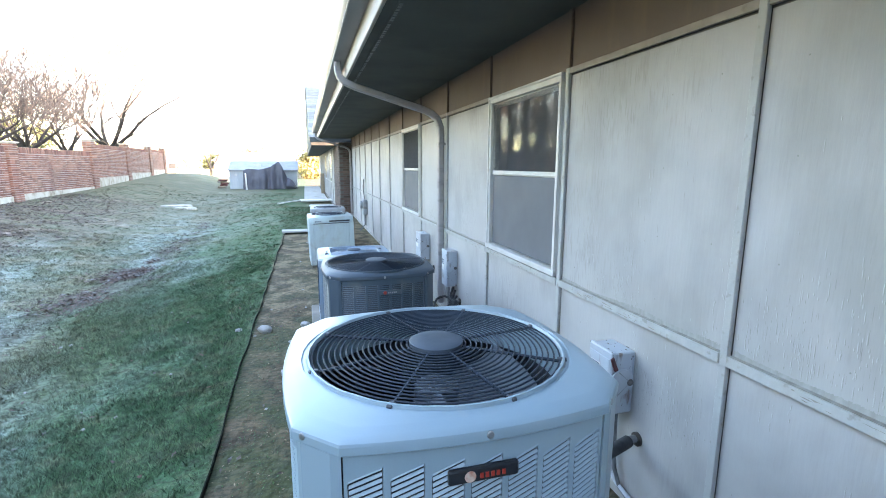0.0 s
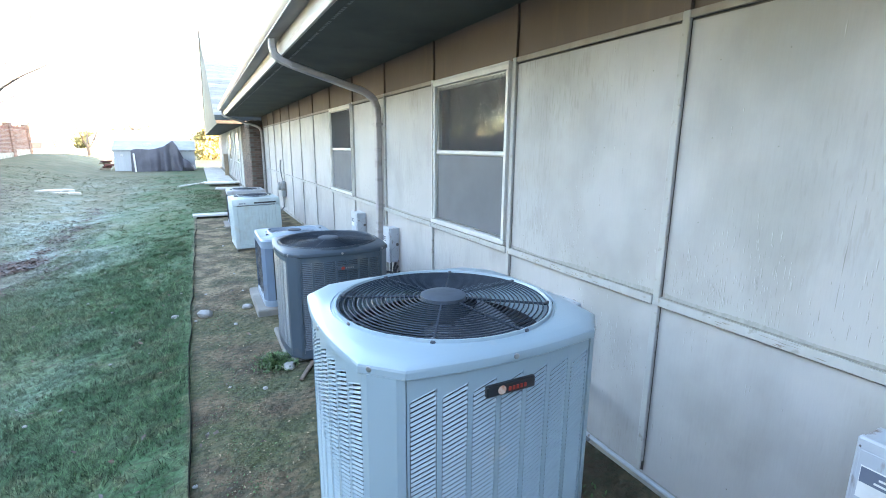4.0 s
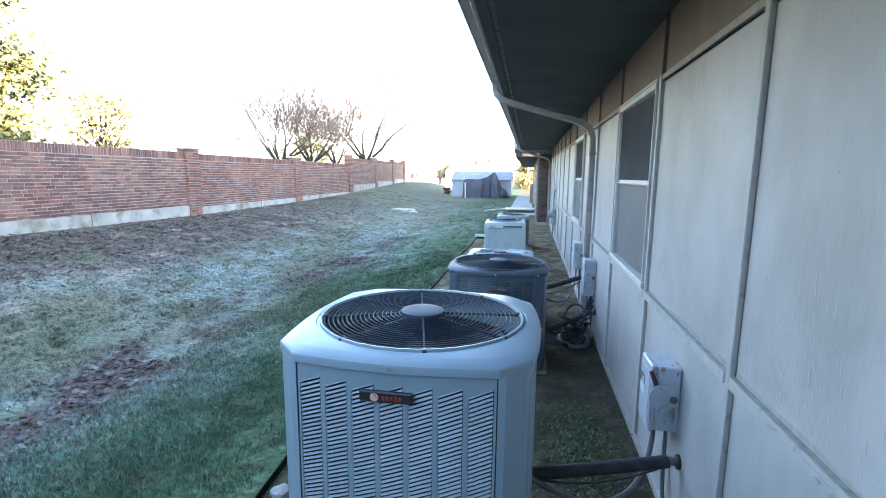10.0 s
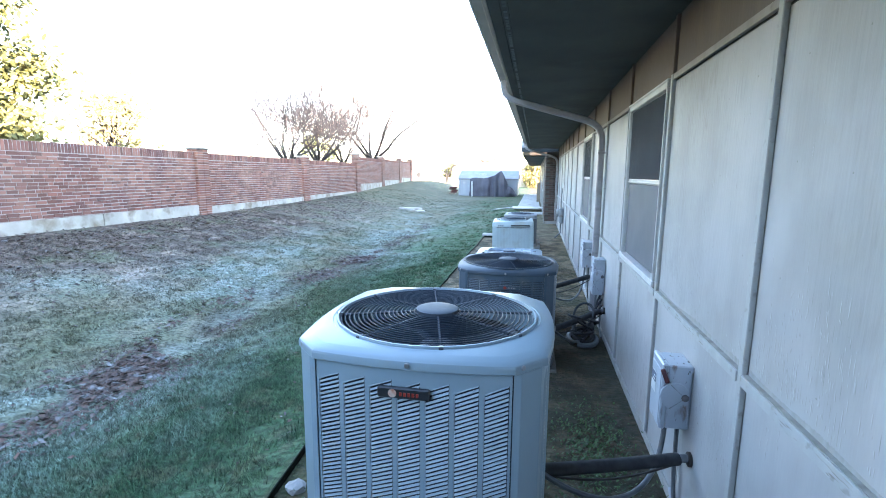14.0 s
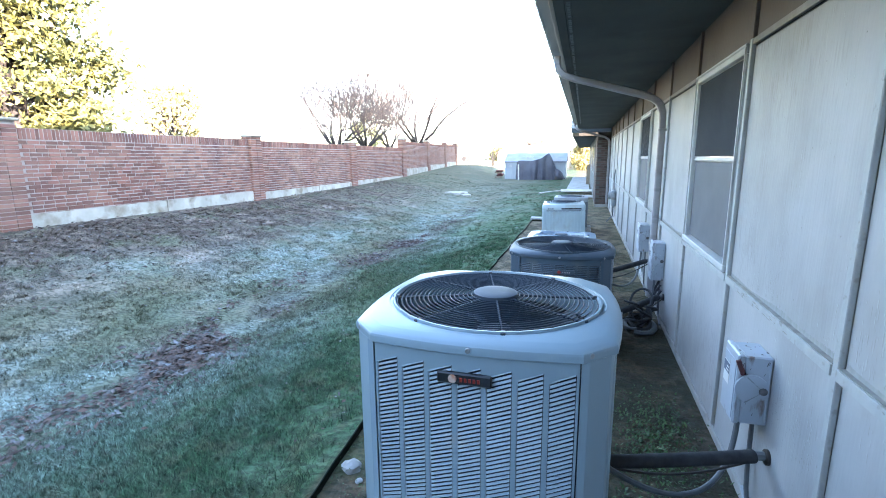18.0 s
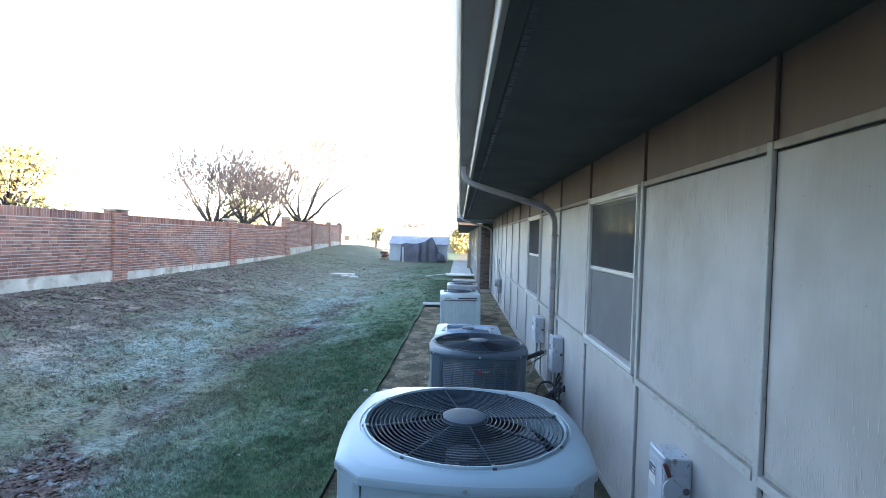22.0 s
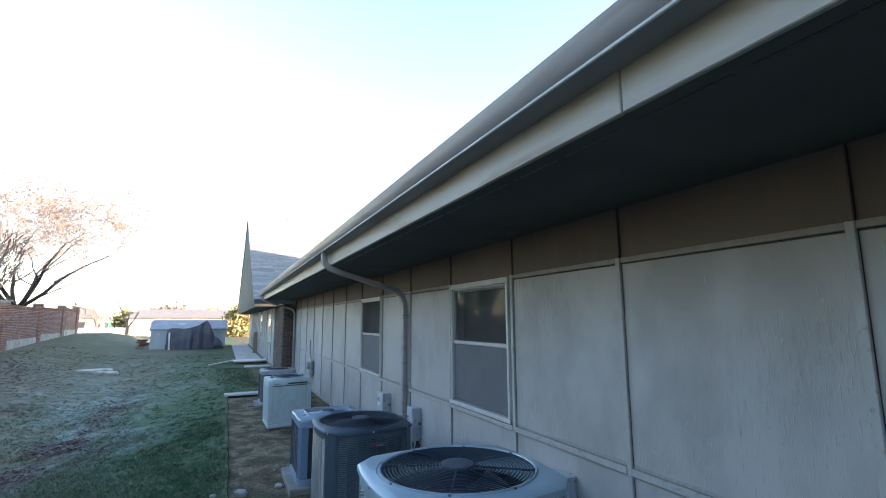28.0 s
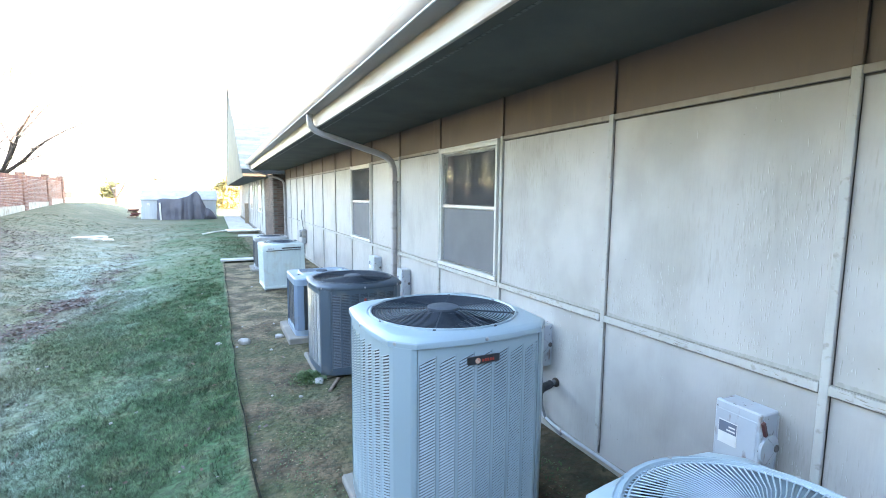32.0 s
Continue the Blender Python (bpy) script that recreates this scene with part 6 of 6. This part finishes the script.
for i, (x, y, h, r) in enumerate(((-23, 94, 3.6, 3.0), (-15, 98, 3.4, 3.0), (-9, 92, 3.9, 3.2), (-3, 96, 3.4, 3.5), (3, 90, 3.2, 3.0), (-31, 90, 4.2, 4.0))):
    leafy_tree((x, y, 0.0), h, r, 40 + i, LEAF_SUN if i % 2 else TWIG_SUN, "far tree of the neighbourhood in low sun", 3500, 0.35, 30, 0.8, 0.12)

# far fence and houses
fence = thing("far_fence", (-10, 62, 0.0), "pale far fence behind the shed", "fence")
for i in range(30):
    part("slat", Soup().box(-14 + 0.95 * i, 0, 0, -14 + 0.95 * i + 0.9, 0.06, 1.15, 0.01), FARWALL, fence)
part("rail", Soup().box(-14, 0.06, 0.9, 14.5, 0.1, 1.0), FARWALL, fence)
for x, y, w, label in ((-19.5, 75.0, 7.0, "small pale far house with a low roof"), (-6.0, 78.0, 14.0, "long far house with a brown roof")):
    hs = thing("house", (x, y, 0.0), label, "house", "far houses")
    part("wall", Soup().box(-w / 2, 0, -0.2, w / 2, 6, 2.3), FARWALL, hs)
    part("roof", Soup().add([(-w / 2 - 0.4, -0.4, 2.25), (w / 2 + 0.4, -0.4, 2.25), (w / 2 - 1, 3, 3.6), (-w / 2 + 1, 3, 3.6), (w / 2 + 0.4, 6.4, 2.25), (-w / 2 - 0.4, 6.4, 2.25)],
                            [(0, 1, 2, 3), (3, 2, 4, 5), (0, 3, 5), (1, 4, 2), (0, 5, 4, 1)]), ROOFING, hs)
    for q in (-0.25, 0.25):
        part("window", Soup().box(w * q - 0.6, -0.04, 0.9, w * q + 0.6, 0.01, 1.8, 0.02), UNLIT_FILL, hs)
play = thing("play_frame", (-12.4, 58.0, 0.0), "green metal play frame on the far lawn", "play frame")
for q in (-1.0, 1.0):
    for e in (-0.6, 0.6):
        part("leg", Soup().tube([(q + e * 0.3, e, 0), (q, 0, 2.0)], 0.05, 6), GREEN_PAINT, play)
part("beam", Soup().tube([(-1.2, 0, 2.0), (1.2, 0, 2.0)], 0.05, 6), GREEN_PAINT, play)

# ---- edging and small things on the ground ----
er = random.Random(5)
ey = [-4.0 + 0.2 * i for i in range(81)]
ex = [-0.588 + 0.075 * smooth_step(2.3, 1.2, y) + 0.04 * smooth_step(7.0, 11.0, y) + 0.03 * noise.noise((0.5, y * 0.9, 2)) + 0.02 * noise.noise((2.5, y * 2.6, 5)) for y in ey]
edge = thing("lawn_edging", (0, 0, 0), "dark steel edging strip between lawn and soil", "edging")
for (xa, ya), (xb, yb) in zip(zip(ex, ey), list(zip(ex, ey))[1:]):
    za, zb = gz(xa, ya), gz(xb, yb)
    ha, hb = [0.026 + 0.02 * smooth_step(3.2, 2.0, y) + 0.006 * noise.noise((4.0, y * 1.7, 1)) for y in (ya, yb)]
    part("strip", Soup().add([(xa - 0.003, ya, za - 0.05), (xa + 0.003, ya, za - 0.05), (xa + 0.003, ya, za + ha), (xa - 0.003, ya, za + ha),
                              (xb - 0.003, yb, zb - 0.05), (xb + 0.003, yb, zb - 0.05), (xb + 0.003, yb, zb + hb), (xb - 0.003, yb, zb + hb)],
                             [(0, 1, 2, 3), (7, 6, 5, 4), (1, 5, 6, 2), (0, 3, 7, 4), (3, 2, 6, 7)]), EDGING, edge)
part("strip", Soup().box(ex[-1], ey[-1] - 0.006, -0.05, 0.4, ey[-1] + 0.006, 0.045), EDGING, edge)


def rock(at, size, seed, label, mat=None):
    bm = bmesh.new()
    bmesh.ops.create_icosphere(bm, subdivisions=2, radius=1)
    r = random.Random(seed)
    o = Vector((r.uniform(0, 50), r.uniform(0, 50), 0))
    for v in bm.verts:
        v.co *= 1 + 0.35 * noise.noise(v.co * 1.3 + o)
        v.co.z *= 0.6
        v.co *= size
    me = bpy.data.meshes.new("rock")
    bm.to_mesh(me)
    bm.free()
    me.materials.append(mat or ROCK)
    ob = new("rock", me)
    ob.matrix_world = pose(at[0], at[1], gz(at[0], at[1]) + size * 0.3, 0, 0, r.uniform(0, 360))
    return tagged(ob, label, "rock", "loose rocks")


rock((-0.47, 4.92, 0), 0.075, 1, "pale grey rock on the bare soil by the edging")
rock((-0.45, 1.65, 0), 0.055, 2, "pale stone beside the edging")
rock((-0.74, 5.08, 0), 0.035, 3, "small pale pebble by the edging")
rock((-0.07, 5.0, 0), 0.05, 6, "grey stone at the corner of a pad")
rock((0.08, 3.38, 0), 0.05, 8, "stone half hidden in weeds")
for i in range(46):
    x, y = er.uniform(-2.6, 0.0), er.uniform(1.2, 11)
    if x > -0.55 and y < 2 and x > -0.2:
        continue
    rock((x, y, 0), er.uniform(0.008, 0.02), 20 + i, "tiny pale pebble on the ground")
board((0.20, 3.25, 0.005), (0.30, 0.03, 0.02), 62, "short weathered stick of wood on the soil", BARK_SUN, "stick", 0.0, "stick")
board((1.20, 4.72, 0.0), (0.3, 0.1, 0.05), 40, "short weathered wood block by the wall", OLDWOOD, "block")


def weeds(at, rx, ry, count, seed, label, size=1.0):
    r = np.random.default_rng(seed)
    s = Soup()
    for i in range(count):
        x, y = at[0] + r.normal() * rx, at[1] + r.normal() * ry
        z = gz(x, y)
        a, ln, w = r.uniform(0, 6.28), size * r.uniform(0.015, 0.045), size * r.uniform(0.005, 0.012)
        d = np.array([math.cos(a), math.sin(a), r.uniform(0.2, 1.2)])
        d /= np.linalg.norm(d)
        q = np.array([-math.sin(a), math.cos(a), 0])
        b = np.array([x, y, z + r.uniform(0, 0.03) + 0.05 * math.exp(-((x - at[0]) / rx) ** 2 - ((y - at[1]) / ry) ** 2) * (count > 1500)])
        s.add([b, b + d * ln * 0.5 + q * w, b + d * ln, b + d * ln * 0.5 - q * w], [(0, 1, 2, 3)])
    return tagged(part("weeds", s, WEED, None), label, "weeds", "", "stuff")


weeds((0.02, 3.50), 0.065, 0.07, 2400, 3, "bright green weeds at the corner of a pad", 0.7)
weeds((1.15, 2.35), 0.12, 0.28, 1450, 4, "low green weeds in the darker soil by the wall", 0.7)
weeds((-0.30, 1.55), 0.12, 0.5, 420, 5, "sparse weeds on the soil strip", 0.5)
weeds((-0.35, 4.6), 0.10, 0.5, 350, 6, "sparse green weeds on the bare soil", 0.5)
weeds((1.05, 1.6), 0.10, 0.3, 380, 7, "weeds beside the large condensing unit", 0.7)


def scatter_leaves(name, label, count, seed, place, mat, lo=0.02, hi=0.05):
    r = np.random.default_rng(seed)
    s = Soup()
    for i in range(count):
        x, y = place(r)
        z = gz(x, y) + 0.012 + r.uniform(0, 0.02)
        a, ln = r.uniform(0, 6.28), r.uniform(lo, hi)
        d = np.array([math.cos(a), math.sin(a), r.uniform(-0.4, 0.4)]) * ln
        q = np.array([-math.sin(a), math.cos(a), r.uniform(-0.5, 0.5)]) * ln * 0.45
        b = np.array([x, y, z])
        s.add([b - d, b + q + (0, 0, ln * 0.25), b + d, b - q], [(0, 1, 2, 3)])
    return tagged(part(name, s, mat, None), label, "leaves", "", "stuff")


def swale_x(y):
    return -3.07 - 0.55 * smooth_step(3.0, 6.0, y) * smooth_step(9.2, 6.0, y)


def in_swale(r):
    """Leaves drift into two heaps along the floor of the swale, thinly between them."""
    while True:
        y = r.uniform(0.5, 17.0)
        x = swale_x(y) + r.normal() * (0.25 + 0.10 * noise.noise((0.3, y * 0.7, 2)))
        heap = math.exp(-((y - 3.3) / 1.1) ** 2) + math.exp(-((y - 9.5) / 1.4) ** 2) + 0.16
        if heap * smooth_step(-0.30, 0.30, noise.noise((x * 1.6, y * 1.1, 9))) > r.uniform(0, 1):
            return x, y


scatter_leaves("leaf_litter", "heaps of frosted brown fallen leaves in the swale", 7200, 12, in_swale, LEAF_DRY, 0.012, 0.042)
scatter_leaves("fallen_leaves", "scattered brown leaves along the brick wall", 6500, 13, lambda r: (-8.9 + abs(r.normal()) * 1.5, r.uniform(1.5, 22)), LEAF_DRY)
scatter_leaves("lawn_leaves", "single dry leaves on the lawn and soil", 800, 14, lambda r: (r.uniform(-8, 0.0), r.uniform(1.0, 14)), LEAF_DRY, 0.009, 0.03)


def grass(name, label, count, x0, x1, y0, y1, seed, hlo, hhi, width, power=1.5, most=-0.60):
    """Matted tufts of short blades over a stretch of lawn, thinner where the ground is bare."""
    r = np.random.default_rng(seed)
    per = 14
    tufts = count // per
    tx, ty = r.uniform(x0, x1, tufts), y0 + (y1 - y0) * r.uniform(0, 1, tufts) ** power
    keep = np.array([(noise.noise((a * 0.8, b * 0.8, 7)) > -0.2 or c < 0.4) and not (abs(a - swale_x(b)) < 0.32 and c < 0.7 * (math.exp(-((b - 3.3) / 1.4) ** 2) + math.exp(-((b - 9.5) / 1.8) ** 2) + 0.3))
                     for a, b, c in zip(tx, ty, r.uniform(0, 1, tufts))])
    tx, ty = tx[keep], ty[keep]
    x = np.minimum(np.repeat(tx, per) + r.normal(size=len(tx) * per) * 0.03, most)
    y = np.repeat(ty, per) + r.normal(size=len(tx) * per) * 0.03
    n = len(x)
    z = np.repeat(np.array([gz(a, b) for a, b in zip(tx, ty)]), per) - 0.006
    a = np.repeat(r.uniform(0, 2 * np.pi, len(tx)), per) + r.normal(size=n) * 0.8
    h = r.uniform(hlo, hhi, n)
    lean = r.uniform(0.4, 1.9, n) * h
    w = width * r.uniform(0.7, 1.4, n)
    base = np.stack([x, y, z], 1)
    side = np.stack([-np.sin(a), np.cos(a), np.zeros(n)], 1) * w[:, None]
    tip = base + np.stack([np.cos(a) * lean, np.sin(a) * lean, h], 1)
    v = np.stack([base - side, base + side, tip], 1).reshape(-1, 3)
    me = bpy.data.meshes.new(name)
    me.from_pydata(v.tolist(), [], [(3 * i, 3 * i + 1, 3 * i + 2) for i in range(n)])
    me.materials.append(BLADES)
    return tagged(new(name, me), label, "grass", "", "stuff")


scatter_leaves("straw_litter", "bits of straw and dry stalk on the bare soil", 3600, 15, lambda r: (r.uniform(-0.55, 0.8), 1.0 + 10.5 * r.uniform(0, 1) ** 0.8), STRAW, 0.003, 0.010)
weeds((-0.32, 2.7), 0.13, 0.8, 900, 8, "low moss-green weeds on the soil strip", 0.4)
grass("grass", "short green grass along the steel edging", 290000, -2.9, -0.62, -0.6, 10.0, 1, 0.018, 0.05, 0.0026)
grass("grass", "frosted short grass of the open lawn", 280000, -8.6, -2.4, 0.0, 14.0, 2, 0.018, 0.05, 0.0034)
grass("grass", "frosted grass further along the lawn", 90000, -8.8, -0.62, 9.0, 30.0, 3, 0.015, 0.045, 0.006)

grass("grass", "grass of the lawn beside the ribbed-guard unit", 60000, -8.6, -0.62, -4.0, 0.2, 5, 0.018, 0.05, 0.004, 1.0)
grass("grass", "grass beyond the end of the edging", 14000, -0.62, 0.3, 12.2, 20.0, 4, 0.015, 0.045, 0.006, 1.0, 0.3)

# ---- bricks of the boundary wall ----
def brick_rows():
    """Every brick as its panel, place along it, height, width and height of face."""
    for k, ((a, b), zt) in enumerate(zip(zip(PILLARS, PILLARS[1:]), WALL_TOP)):
        if b[1] < 0:
            continue
        ln = math.hypot(b[0] - a[0], b[1] - a[1])
        turn = math.degrees(math.atan2(-(b[0] - a[0]), b[1] - a[1]))
        base = pose(a[0] - 0.012, a[1], 0, 0, 0, turn)
        foot = [0.69, 0.69, 0.70, 0.66, 0.68, 1.02, 1.16, 1.3][k]
        z = zt - 0.21
        s = 0.24
        while s < ln - 0.25:
            yield base, s, z + 0.008, 0.062, 0.20
            s += 0.072
        row = 0
        while z > foot - 0.03:
            z -= 0.0735
            s = 0.236 + (0.11 if row % 2 else 0.0)
            while s < ln - 0.24:
                w = 0.098 if brick_rng.random() < 0.2 else brick_rng.choice((0.185, 0.198, 0.205, 0.205, 0.216))
                w = min(w, ln - 0.236 - s)
                yield base, s, z + brick_rng.uniform(-0.003, 0.003), w, brick_rng.choice((0.058, 0.062, 0.065))
                s += w + 0.01
            row += 1


rest = Soup()
shared = {}
for base, s0, z, w, h in brick_rows():
    m = base @ pose(0, s0, z)
    y = m.translation.y
    if 5.7 < y < 8.7:
        key = (round(w, 2), round(h, 2))
        if key not in shared:
            q = Soup()
            brick_box(q, Matrix.Identity(4), key[0], key[1], 0.012)
            shared[key] = q.mesh("brick")
            shared[key].materials.append(BRICK)
        share("brick", shared[key], brick_wall, m @ pose(brick_rng.uniform(-0.008, 0.003), 0, 0))
    else:
        brick_box(rest, m, w, h, 0.012 + brick_rng.uniform(-0.009, 0.004))
tagged(part("brickwork", rest, BRICK, brick_wall), kind="stuff")
side = Soup()
for row in range(30):
    z = 0.1 + row * 0.0735
    y = 15.96 + (0.1 if row % 2 else 0)
    while y < 18.7:
        brick_box(side, pose(WX - 0.012, y + 0.2, z, 0, 0, 180), 0.2, 0.0635, 0.012)
        y += 0.21
    x = WX + (0.1 if row % 2 else 0.0)
    while x < 1.48:
        w = min(0.2, 1.49 - x)
        brick_box(side, pose(x, 15.941, z, 0, 0, -90), w, 0.0635, 0.012)
        x += 0.21
tagged(part("brickwork", side, BRICK_DARK, wall_wing, "brown brick corner"), kind="stuff")
